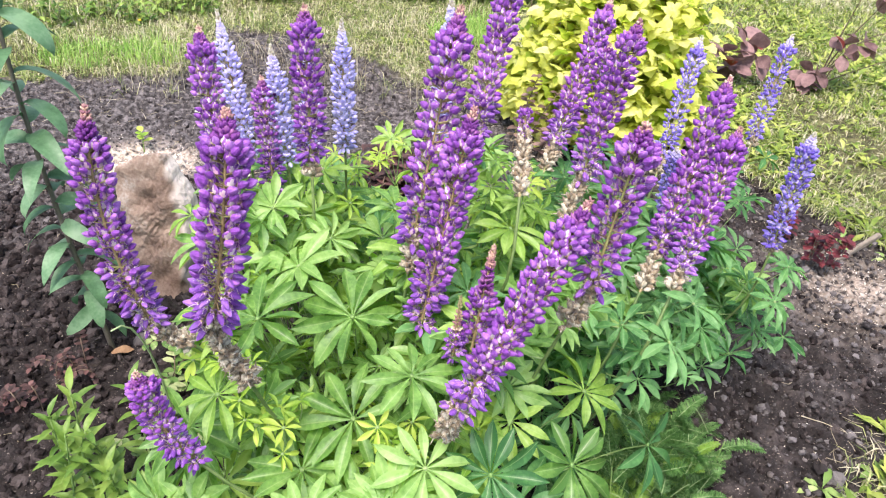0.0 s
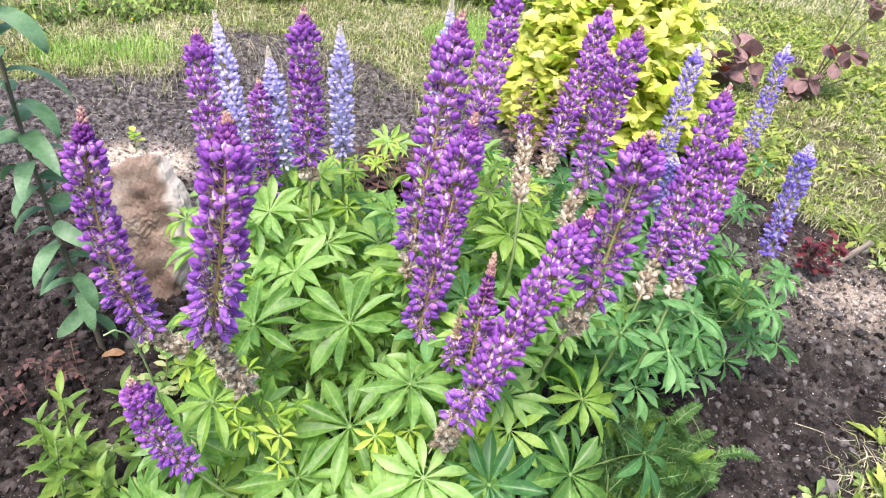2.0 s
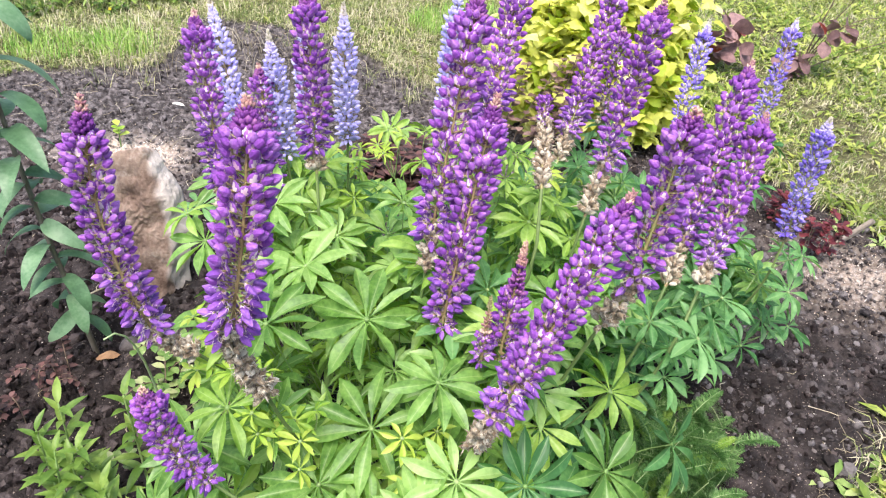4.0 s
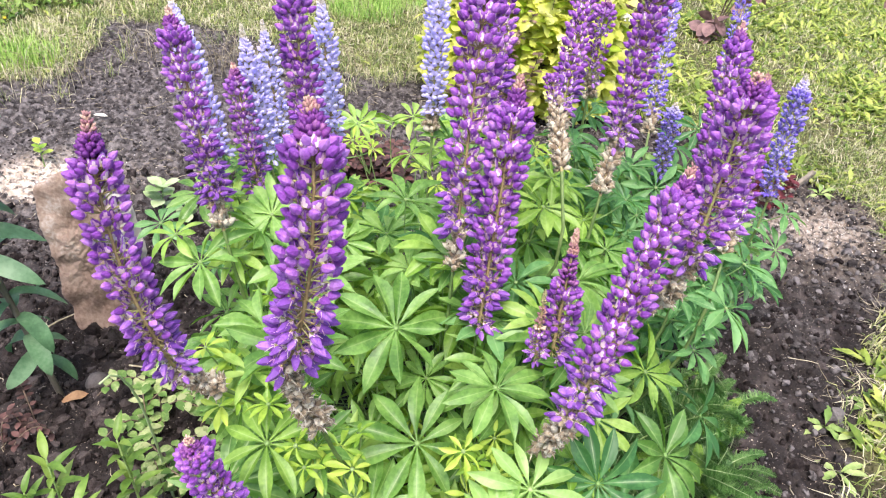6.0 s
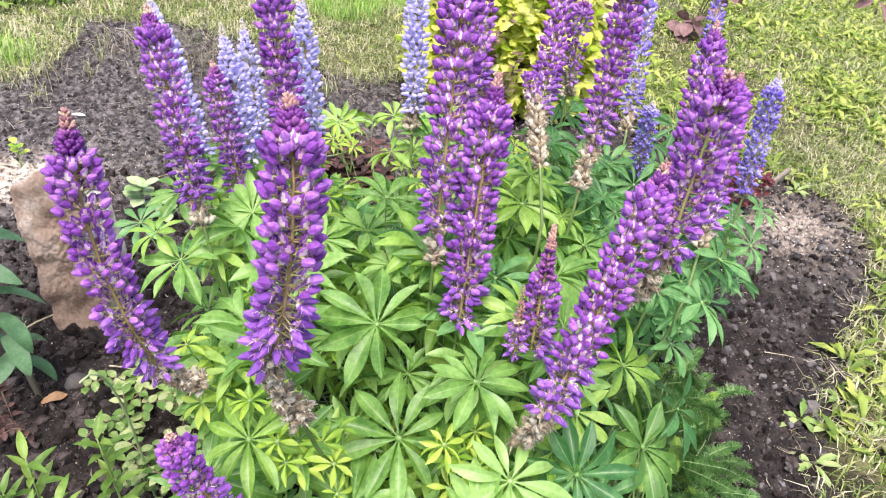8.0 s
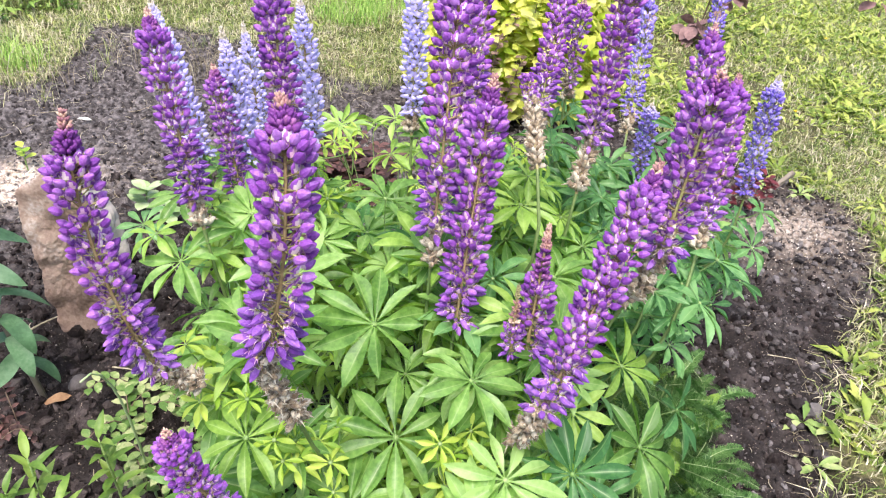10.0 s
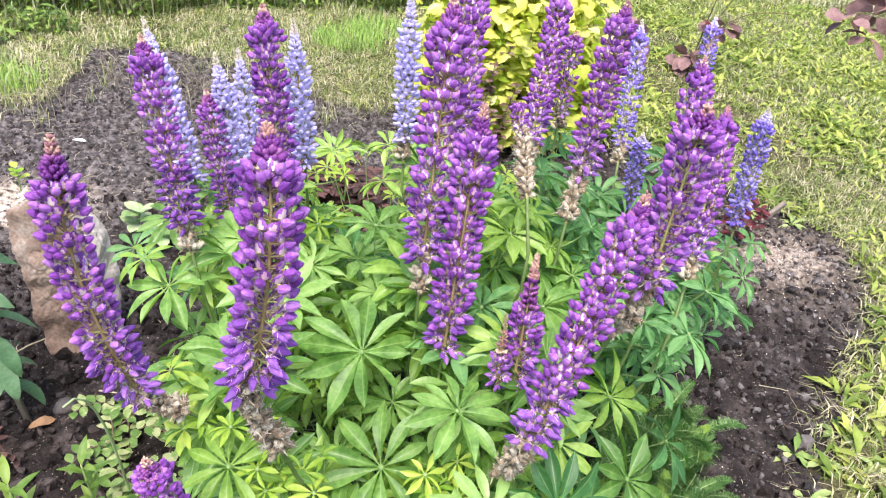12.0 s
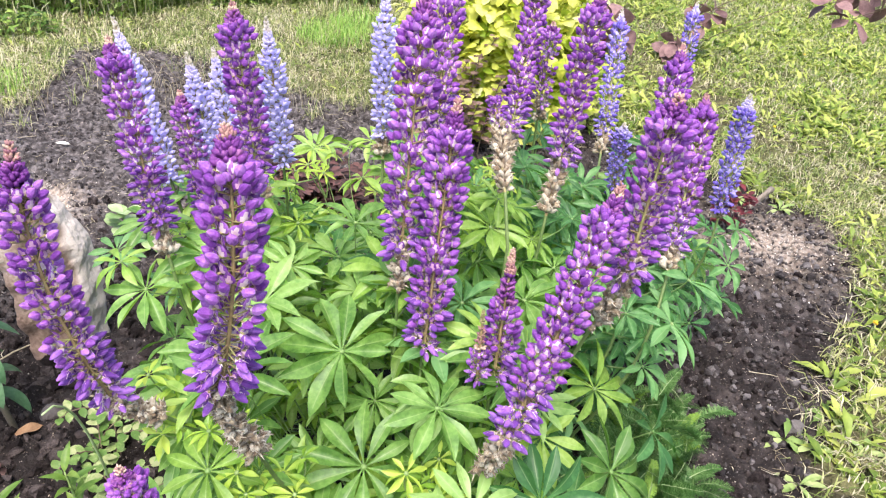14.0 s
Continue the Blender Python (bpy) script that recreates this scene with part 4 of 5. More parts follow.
# ---- rock ----
def build_rock():
    bm = bmesh.new()
    for x, y, z in ((-0.095, -0.01, 0.39), (-0.07, -0.05, 0.20), (-0.035, -0.10, -0.05), (0.065, -0.11, -0.06), (0.105, -0.08, 0.08), (0.118, -0.03, 0.30), (0.050, -0.01, 0.465), (-0.03, -0.01, 0.45),
                    (-0.04, 0.06, 0.37), (0.065, 0.055, 0.43), (0.142, 0.035, 0.29), (0.150, 0.01, 0.08), (0.14, 0.0, -0.06), (-0.03, 0.05, -0.06)):
        bm.verts.new((x, y, z))
    bmesh.ops.convex_hull(bm, input=bm.verts)
    bm.normal_update()
    heart = Vector((0.02, -0.015, 0.20))
    sides = [(f.normal.copy(), f.normal.dot(f.verts[0].co - heart)) for f in bm.faces]
    bm.free()
    # a ball of even faces drawn on to the flat sides, with rounded edges
    bm = bmesh.new()
    bmesh.ops.create_icosphere(bm, subdivisions=6, radius=1)
    for v in bm.verts:
        d = v.co.normalized()
        d = Vector((d.x * 0.55, d.y * 0.5, d.z * 1.1)).normalized()
        v.co = heart + d * sum((w / n.dot(d)) ** -22 for n, w in sides if n.dot(d) > 0.02) ** (-1 / 22)
    bm.normal_update()
    for v in bm.verts:
        q = v.co
        v.co = q + v.normal * (0.012 * noise.noise(q * 9) + 0.009 * noise.noise(q * 24) + 0.005 * abs(noise.noise(q * 55)) + 0.003 * noise.noise(q * 120))
    me = bpy.data.meshes.new("rock")
    bm.to_mesh(me)
    bm.free()
    me.polygons.foreach_set("use_smooth", np.ones(len(me.polygons), dtype=bool))
    # the boulder's lit right side is put into the colour, paler towards that edge
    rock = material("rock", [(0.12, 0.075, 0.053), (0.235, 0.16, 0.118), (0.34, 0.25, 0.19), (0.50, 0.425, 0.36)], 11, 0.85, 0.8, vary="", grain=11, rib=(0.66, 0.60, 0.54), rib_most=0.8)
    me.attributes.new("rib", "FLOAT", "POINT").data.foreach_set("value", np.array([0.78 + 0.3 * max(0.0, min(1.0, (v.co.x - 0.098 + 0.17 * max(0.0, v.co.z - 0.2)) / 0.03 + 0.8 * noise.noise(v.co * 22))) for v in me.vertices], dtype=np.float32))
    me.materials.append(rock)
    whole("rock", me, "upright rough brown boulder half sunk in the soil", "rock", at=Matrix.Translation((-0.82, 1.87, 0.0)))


build_rock()


# ---- other plants ----
LILY = material("lily_leaf", [(0.075, 0.165, 0.075), (0.125, 0.25, 0.12), (0.21, 0.35, 0.19)], 22, 0.42, 0.15, 0.3, spread=0.25)
LILY_STEM = material("lily_stem", [(0.10, 0.09, 0.07), (0.17, 0.15, 0.11)], 30, 0.6, 0.3, vary="")
PHLOX = material("phlox_leaf", [(0.085, 0.175, 0.026), (0.15, 0.26, 0.042), (0.24, 0.35, 0.07)], 22, 0.45, 0.15, 0.3, spread=0.2)
VINCA = material("vinca_leaf", [(0.09, 0.18, 0.035), (0.18, 0.28, 0.075), (0.38, 0.42, 0.20)], 45, 0.5, 0.1, 0.25, vary="island", spread=0.3)
RED = material("red_leaf", [(0.035, 0.020, 0.016), (0.075, 0.038, 0.032), (0.15, 0.072, 0.062)], 40, 0.55, 0.1, 0.2, vary="island", spread=0.3)
CRIMSON = material("crimson_leaf", [(0.10, 0.02, 0.025), (0.20, 0.04, 0.045)], 40, 0.5, 0.1, 0.25, vary="island", spread=0.3)
BROWN = material("brown_leaf", [(0.09, 0.055, 0.048), (0.17, 0.105, 0.09), (0.27, 0.18, 0.15)], 25, 0.55, 0.1, 0.2, spread=0.25)
SMOKE = material("smoke_bush_leaf", [(0.13, 0.075, 0.075), (0.23, 0.135, 0.13), (0.34, 0.21, 0.20)], 25, 0.62, 0.1, 0.25, spread=0.25)
SMOKE_RED = material("smoke_bush_leaf_red", [(0.18, 0.035, 0.03), (0.31, 0.06, 0.048)], 25, 0.45, 0.1, 0.4, spread=0.25)
GOLD = material("golden_leaf", [(0.60, 0.65, 0.10), (0.78, 0.80, 0.20), (0.90, 0.89, 0.42)], 12, 0.5, 0.15, 0.5, spread=0.25)
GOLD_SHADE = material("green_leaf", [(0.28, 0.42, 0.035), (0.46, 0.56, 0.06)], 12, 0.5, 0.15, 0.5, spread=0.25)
YARROW = material("yarrow_leaf", [(0.035, 0.105, 0.022), (0.085, 0.205, 0.048), (0.19, 0.33, 0.11)], 30, 0.55, 0.1, 0.25, vary="island", spread=0.2)
SEEDLING = material("seedling_leaf", [(0.20, 0.33, 0.11), (0.34, 0.46, 0.20), (0.46, 0.55, 0.32)], 30, 0.6, 0.15, 0.25, spread=0.25)
RACHIS = material("rachis", [(0.32, 0.44, 0.20), (0.46, 0.56, 0.31)], 30, 0.55, 0.1)
YARROW_NEW = material("yarrow_leaf_young", [(0.20, 0.38, 0.06), (0.32, 0.48, 0.09)], 30, 0.55, 0.1, 0.25, vary="island", spread=0.2)
TWIG = material("twig", [(0.10, 0.07, 0.05), (0.20, 0.15, 0.10)], 40, 0.8, 0.3, vary="")
WOOD = material("grey_wood", [(0.16, 0.13, 0.10), (0.28, 0.24, 0.19), (0.38, 0.33, 0.27)], 35, 0.85, 0.6, vary="")
WHITE = material("white_petal", [(0.70, 0.68, 0.55), (0.84, 0.82, 0.74)], 60, 0.6, 0.2, 0.2, vary="")
DRY = material("dry_leaf", [(0.22, 0.12, 0.06), (0.42, 0.26, 0.14)], 40, 0.7, 0.3, 0.1, vary="")
YELLOW = material("dandelion_petal", [(0.80, 0.55, 0.02), (0.85, 0.65, 0.04)], 60, 0.6, 0.2, 0.1, vary="")
PEBBLE = material("pebble", [(0.06, 0.052, 0.048), (0.14, 0.122, 0.115)], 40, 0.8, 0.5, spread=0.3)
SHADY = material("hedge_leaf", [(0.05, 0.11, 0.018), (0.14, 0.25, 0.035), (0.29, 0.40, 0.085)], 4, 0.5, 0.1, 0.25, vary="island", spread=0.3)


def placed(v, m):
    return [m @ p for p in v]


def lily():
    plant = thing("lily_plant", (-0.85, 1.53, 0.0), "tall leafy lily stem with drooping dark green leaves", "lily")
    pts = bezier((-0.845, 1.53, -0.03), (-0.87, 1.53, 0.2), (-0.965, 1.54, 0.6), (-0.955, 1.55, 1.12), 18)
    v, f = tube(pts, [0.008 - 0.004 * k / 17 for k in range(18)], 8)
    stem = part("stem", mesh_of("stem", v, f, LILY_STEM), plant, "bare grey-brown lower stem")
    meshes = []
    for k in range(5):
        v, f = blade(0.150, 0.026, 0.42, 0.30, 1.1 + 0.2 * k, 10, 2, 0.12, k)
        meshes.append(mesh_of("lily_leaf", v, f, LILY))
    for k in range(46):
        t = 0.20 + 0.80 * k / 45
        q = t * 17
        p = pts[int(q)].lerp(pts[min(17, int(q) + 1)], q % 1)
        a = 2.3 * k + rnd.gauss(0, 0.2)
        up = 0.50 - 0.25 * (1 - t) + rnd.gauss(0, 0.12)
        m = Matrix.Translation(p) @ Matrix.Rotation(a, 4, "Z") @ Matrix.Rotation(-up, 4, "Y") @ Matrix.Rotation(rnd.gauss(0, 0.3), 4, "X") @ Matrix.Scale((0.62 + 0.34 * min(1, t * 1.3)) * rnd.uniform(0.8, 1.1), 4)
        part("leaf", rnd.choice(meshes), plant, "", m)


def shoot(name, at, height, lean, leaf_meshes, n, label, category, mat, size=1.0, start=0.15, up=0.6, group="", turn=2.4, leaf_label=""):
    """An upright stem with leaves all round it."""
    at = Vector(at)
    plant = thing(name, at, label, category, group)
    top = at + Vector((lean[0], lean[1], height))
    pts = bezier(at - Vector((0, 0, 0.02)), at + Vector((0, 0, height * 0.4)), top - Vector((lean[0] * 0.4, lean[1] * 0.4, height * 0.3)), top, 8)
    v, f = tube(pts, [0.0035 - 0.002 * k / 7 for k in range(8)], 5)
    part("stem", mesh_of("stem", v, f, mat), plant)
    for k in range(n):
        t = start + (1 - start) * k / max(1, n - 1)
        q = t * 7
        p = pts[int(q)].lerp(pts[min(7, int(q) + 1)], q % 1)
        m = Matrix.Translation(p) @ Matrix.Rotation(turn * k + rnd.gauss(0, 0.25), 4, "Z") @ Matrix.Rotation(-up * (0.5 + t) - rnd.gauss(0, 0.15), 4, "Y") @ Matrix.Scale(size * rnd.uniform(0.75, 1.1) * (1.1 - 0.35 * t), 4)
        part("leaf", rnd.choice(leaf_meshes), plant, leaf_label, m)
    return plant


lily()
phlox_leaves = []
for k in range(4):
    v, f = blade(0.085, 0.0125, 0.45, 0.35, 0.5 + 0.12 * k, 6, 2, 0.05, k)
    phlox_leaves.append(mesh_of("phlox_leaf", v, f, PHLOX))
for x, y, h in ((-0.70, 1.04, 0.34), (-0.685, 0.93, 0.30), (-0.585, 0.95, 0.30), (-0.58, 1.08, 0.32), (-0.63, 1.03, 0.33), (-0.735, 1.02, 0.30), (-0.65, 0.97, 0.27), (-0.54, 0.93, 0.26)):
    shoot("phlox_shoot", (x, y, 0), h, (rnd.gauss(0, 0.03), rnd.gauss(0, 0.03)), phlox_leaves, 20, "young phlox shoot with narrow fresh green leaves", "phlox", PETIOLE, 0.8, 0.3, 0.7, "phlox shoots")


def creeper(name, centre, spread, n, mat, size, label, category, height=0.05, per=9, stems=TWIG):
    """A low sprawl of thin stems with small oval leaves in one mesh of leaves and one of stems."""
    plant = thing(name, (*centre, 0), label, category)
    s, w = Shape(), Shape()
    for k in range(n):
        a = rnd.uniform(0, 6.3)
        x, y = centre[0] + rnd.gauss(0, spread[0] * 0.3), centre[1] + rnd.gauss(0, spread[1] * 0.3)
        L = rnd.uniform(0.5, 1.0) * max(spread) * 0.6
        p0 = Vector((x, y, 0.0))
        p3 = Vector((x + math.cos(a) * L, y + math.sin(a) * L, rnd.uniform(0.3, 1.2) * height))
        pts = bezier(p0, p0 + Vector((0, 0, height * 1.3)), p3 + Vector((-math.cos(a) * L * 0.4, -math.sin(a) * L * 0.4, height * 0.8)), p3, 8)
        w.add(*tube(pts, [0.0016] * 8, 4))
        for j in range(per):
            p = pts[min(7, 1 + j * 7 // per)]
            for side in (1, -1):
                v, f = blade(size * rnd.uniform(0.7, 1.1), size * 0.3, 0.5, 0.2, 0.4, 4, 1)
                m = Matrix.Translation(p) @ Matrix.Rotation(a + side * 1.2 + rnd.gauss(0, 0.3), 4, "Z") @ Matrix.Rotation(-rnd.uniform(0.0, 0.6), 4, "Y")
                s.add(placed(v, m), f)
    part("stem_tangle", w.mesh("stem_tangle", stems), plant, kind="stuff")
    part("foliage", s.mesh("foliage", mat), plant, kind="stuff")


creeper("periwinkle", (-0.60, 1.40), (0.24, 0.24), 9, VINCA, 0.033, "variegated periwinkle trailing over bare soil", "periwinkle", 0.07, 6)
creeper("periwinkle", (-0.46, 1.38), (0.20, 0.22), 10, VINCA, 0.032, "cream and green periwinkle under the lupin leaves", "periwinkle", 0.10, 6)
creeper("periwinkle", (-0.52, 1.22), (0.24, 0.20), 8, VINCA, 0.031, "pale variegated periwinkle creeping beside the lupins", "periwinkle", 0.12, 6)
creeper("barberry", (-0.90, 1.41), (0.13, 0.12), 6, RED, 0.022, "small dark red barberry sprawling on soil", "barberry", 0.06)
creeper("barberry", (-1.02, 1.26), (0.12, 0.12), 6, RED, 0.022, "low dark red barberry with greyish leaves", "barberry", 0.07)
creeper("heuchera", (-0.05, 2.50), (0.34, 0.20), 44, RED, 0.045, "low clump of brownish red coral bells", "coral bells", 0.12)
creeper("red_seedling", (1.55, 2.22), (0.07, 0.07), 8, CRIMSON, 0.035, "small crimson seedling beside a wooden stake", "seedling", 0.14)
creeper("red_seedling", (1.50, 2.45), (0.07, 0.07), 6, CRIMSON, 0.035, "small dark red seedling in the soil", "seedling", 0.10)


def round_leaf(L, W, seed=0):
    return blade(L, W, 0.55, 0.15, 0.35, 7, 2, 0.05, seed)


pale = []
for k in range(3):
    v, f = round_leaf(0.055, 0.02, k)
    pale.append(mesh_of("pale_leaf", v, f, SEEDLING))
gold_small = []
for k in range(2):
    v, f = round_leaf(0.045, 0.017, k)
    gold_small.append(mesh_of("gold_leaf", v, f, LEAF_YOUNG))
shoot("seedling", (-0.70, 2.36, 0), 0.10, (0.01, 0), pale, 11, "pale green seedling with rounded leaves in soil", "seedling", PETIOLE, 1.4, 0.3, 0.5)
shoot("seedling", (-0.62, 2.28, 0), 0.08, (0.01, 0), pale, 9, "grey-green seedling with rounded leaves in soil", "seedling", PETIOLE, 1.1, 0.3, 0.5)
brown = []
for k in range(3):
    v, f = round_leaf(0.045, 0.017, k)
    brown.append(mesh_of("brown_leaf", v, f, BROWN))
for x, y, h in ((0.46, 2.92, 0.34), (0.54, 2.96, 0.42), (0.52, 2.86, 0.28), (0.62, 2.92, 0.36), (0.42, 2.98, 0.30), (0.70, 2.90, 0.30), (0.58, 2.84, 0.24)):
    shoot("barberry_shoot", (x, y, 0), h * 1.25, (rnd.gauss(0.10, 0.05), rnd.gauss(0, 0.03)), brown, 26, "brownish purple barberry shoot in front of golden shrub", "barberry", TWIG, 1.1, 0.2, 0.3, "barberry shoots")
shoot("seedling", (-1.14, 2.67, 0), 0.09, (0, 0), gold_small, 7, "tiny yellow-green seedling behind the boulder", "seedling", PETIOLE, 1.0, 0.5, 0.4)


# ---- yarrow ----
def frond_mesh(L, mat, seed):
    q = random.Random(seed)
    s = Shape()
    pts = [Vector((L * t, 0, 0.30 * L * t - 0.52 * L * t * t)) for t in np.linspace(0, 1, 9)]
    s.add(*tube(pts, [0.0010 - 0.0007 * k / 8 for k in range(9)], 4), 1)
    n = 30
    for k in range(n):
        t = 0.06 + 0.92 * k / n
        c = pts[int(t * 8)].lerp(pts[min(8, int(t * 8) + 1)], (t * 8) % 1)
        w = L * 0.21 * math.sin(math.pi * (0.2 + 0.75 * t)) ** 0.7
        for side in (1, -1):
            for lift in (-0.25, 0.1, 0.5):
                d = Vector((0.5 + q.gauss(0, 0.15), side, lift + q.gauss(0, 0.2))).normalized()
                e = c + d * w * q.uniform(0.75, 1.1)
                u = Vector((0.0013, 0, 0.0004))
                s.add([c - u, c + u, e], [(0, 1, 2)])
                for at, turn in ((0.45, 0.9), (0.7, -0.7)):
                    b = c + (e - c) * at
                    s.add([b - u * 0.7, b + u * 0.7, b + (d + Vector((turn, 0, q.gauss(0, 0.4)))) * w * 0.3], [(0, 1, 2)])
    return s.mesh("frond", [mat, RACHIS])


def yarrow(at, n, height, label):
    plant = thing("yarrow_plant", (*at, 0), label, "yarrow", "yarrow plants")
    old, young = [frond_mesh(0.098, YARROW, k) for k in range(4)], [frond_mesh(0.085, YARROW_NEW, k + 9) for k in range(2)]
    for k in range(n):
        a, t = 2.4 * k + rnd.gauss(0, 0.2), (k + 0.5) / n
        z = height * t
        p = Vector((at[0] + 0.07 * math.cos(a) * (1 - t) + rnd.gauss(0, 0.055), at[1] + 0.07 * math.sin(a) * (1 - t) + rnd.gauss(0, 0.055), z))
        m = Matrix.Translation(p) @ Matrix.Rotation(a, 4, "Z") @ Matrix.Rotation(-0.15 - 0.65 * t - rnd.gauss(0, 0.15), 4, "Y") @ Matrix.Rotation(rnd.gauss(0, 0.6), 4, "X") @ Matrix.Scale(rnd.uniform(0.75, 1.2), 4)
        part("frond", rnd.choice(young if rnd.random() < 0.12 else old), plant, "", m)
    s = Shape()
    for _ in range(9):
        x, y = at[0] + rnd.gauss(0, 0.05), at[1] + rnd.gauss(0, 0.05)
        s.add(*tube([(x, y, -0.02), (x + rnd.gauss(0, 0.01), y, height * 0.5), (x + rnd.gauss(0, 0.02), y + rnd.gauss(0, 0.02), height)], [0.0028, 0.0024, 0.0015], 5))
    part("stem_tangle", s.mesh("stem_tangle", PETIOLE), plant, kind="stuff")


yarrow((0.54, 1.07), 95, 0.30, "feathery green yarrow at the foot of the lupins")
yarrow((0.64, 1.17), 75, 0.20, "feathery yarrow spreading over dark soil")
yarrow((0.44, 0.95), 70, 0.34, "feathery yarrow crowded against lupin leaves")


# ---- golden shrub ----
def lobed_leaf(name, L, mat, seed):
    """A rounded three-lobed leaf along +x, gently cupped."""
    q = random.Random(seed)
    n, verts, faces = 22, [Vector((0.42 * L, 0, 0.02 * L))], []
    for ring in (0.55, 1.0):
        for k in range(n):
            a = 2 * math.pi * k / n
            r = 0.40 + 0.10 * math.cos(3 * a) + 0.045 * math.cos(9 * a) + 0.10 * math.cos(a) - (0.10 if abs(a - math.pi) < 0.2 else 0)
            r *= ring * L
            x, y = 0.42 * L + r * math.cos(a), r * math.sin(a) * 1.05
            verts.append(Vector((x, y, -0.10 * L * ring ** 2 + 0.10 * abs(y) * ring - 0.35 * (x - 0.42 * L) ** 2 / L + q.uniform(-0.015, 0.015) * L * ring)))
    for k in range(n):
        t = (k + 1) % n
        faces += [(0, 1 + k, 1 + t), (1 + k, 1 + n + k, 1 + n + t, 1 + t)]
    return mesh_of(name, verts, faces, mat)


def golden_shrub():
    cx, cy = 0.88, 3.36
    plant = thing("golden_shrub", (cx, cy, 0), "golden-leaved ninebark shrub with a few white flower heads", "shrub")
    gold = [lobed_leaf("shrub_leaf", 0.075, GOLD, k) for k in range(3)]
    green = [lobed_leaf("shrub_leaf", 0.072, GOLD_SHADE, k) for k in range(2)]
    tips = []
    for k in range(20):
        a, r = 2.4 * k, math.sqrt((k + 0.5) / 20)
        top = Vector((cx + 0.46 * r * math.cos(a), cy + 0.40 * r * math.sin(a), 0.92 - 0.42 * r * r + rnd.gauss(0, 0.04)))
        pts = bezier((cx + 0.06 * math.cos(a), cy + 0.06 * math.sin(a), -0.02), (cx + 0.1 * math.cos(a), cy + 0.1 * math.sin(a), 0.3), top - Vector((0, 0, 0.25)), top, 9)
        v, f = tube(pts, [0.006 - 0.0045 * j / 8 for j in range(9)], 5)
        part("branch", mesh_of("branch", v, f, TWIG), plant)
        tips.append(top)
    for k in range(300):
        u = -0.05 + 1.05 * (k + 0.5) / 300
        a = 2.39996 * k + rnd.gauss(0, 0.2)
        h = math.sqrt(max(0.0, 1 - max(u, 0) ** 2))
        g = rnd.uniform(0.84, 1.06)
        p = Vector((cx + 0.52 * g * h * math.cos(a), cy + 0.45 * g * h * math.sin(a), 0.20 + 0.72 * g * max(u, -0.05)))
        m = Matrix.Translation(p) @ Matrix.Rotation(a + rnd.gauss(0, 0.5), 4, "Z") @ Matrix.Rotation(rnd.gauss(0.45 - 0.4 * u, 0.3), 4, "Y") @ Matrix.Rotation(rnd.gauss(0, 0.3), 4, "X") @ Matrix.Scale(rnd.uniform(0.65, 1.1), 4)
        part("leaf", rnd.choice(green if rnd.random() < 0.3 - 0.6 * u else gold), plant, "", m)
    s = Shape()
    for k in range(4200):
        d = Vector((rnd.gauss(0, 1), rnd.gauss(0, 1), abs(rnd.gauss(0, 1)))).normalized() * rnd.uniform(0.74, 1.0)
        m = Matrix.Translation((cx + 0.5 * d.x, cy + 0.43 * d.y, 0.06 + 0.84 * d.z)) @ Euler((rnd.gauss(0, 0.4), rnd.gauss(0.2, 0.4), rnd.uniform(0, 6.3))).to_matrix().to_4x4() @ Matrix.Scale(rnd.uniform(0.8, 1.2), 4)
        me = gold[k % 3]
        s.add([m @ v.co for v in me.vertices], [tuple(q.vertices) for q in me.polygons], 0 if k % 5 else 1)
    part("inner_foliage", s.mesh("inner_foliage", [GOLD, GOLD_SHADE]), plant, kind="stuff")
    for k in (3, 9, 14, 18):
        s = Shape()
        for _ in range(40):
            d = Vector((rnd.gauss(0, 1), rnd.gauss(0, 1), abs(rnd.gauss(0, 1)))).normalized()
            s.add(*ball(tips[k] + Vector((0, -0.03, 0.01)) + d * 0.022, (0.006, 0.006, 0.005), 3, 5))
        part("flower_head", s.mesh("flower_head", WHITE), plant, "small white flower head")


golden_shrub()


# ---- smoke bush ----
smoke = []
for k in range(4):
    v, f = round_leaf(0.075, 0.031, k)
    smoke.append(mesh_of("smoke_leaf", v, f, SMOKE))
v, f = round_leaf(0.075, 0.030, 9)
smoke_red = mesh_of("smoke_leaf_red", v, f, SMOKE_RED)


def smoke_bush(at, ends, label, big=1.0, n=9, arch=None):
    plant = thing("smoke_bush", (*at, 0), label, "smoke bush", "smoke bushes")
    for e in ends:
        e = Vector(e)
        p0 = Vector((*at, -0.02))
        if arch:
            pts = bezier(p0, p0 + Vector((0, 0, 1.3)), e + Vector(arch), e, 13)
        else:
            pts = bezier(p0, p0 + Vector((0, 0, e.z * 0.5)), e - (e - p0) * 0.25, e, 13)
        v, f = tube(pts, [0.006 - 0.0046 * j / 12 for j in range(13)], 5)
        part("branch", mesh_of("branch", v, f, TWIG), plant)
        for j in range(n):
            b = 2.4 * j + rnd.gauss(0, 0.3)
            p = pts[12 - j // 5]
            m = Matrix.Translation(p) @ Matrix.Rotation(b, 4, "Z") @ Matrix.Rotation(rnd.uniform(-1.0, 0.9), 4, "Y") @ Matrix.Rotation(rnd.gauss(0, 0.7), 4, "X") @ Matrix.Translation((0.015, 0, 0)) @ Matrix.Scale(big * rnd.uniform(0.8, 1.2), 4)
            part("leaf", smoke_red if rnd.random() < 0.08 else rnd.choice(smoke), plant, "", m)


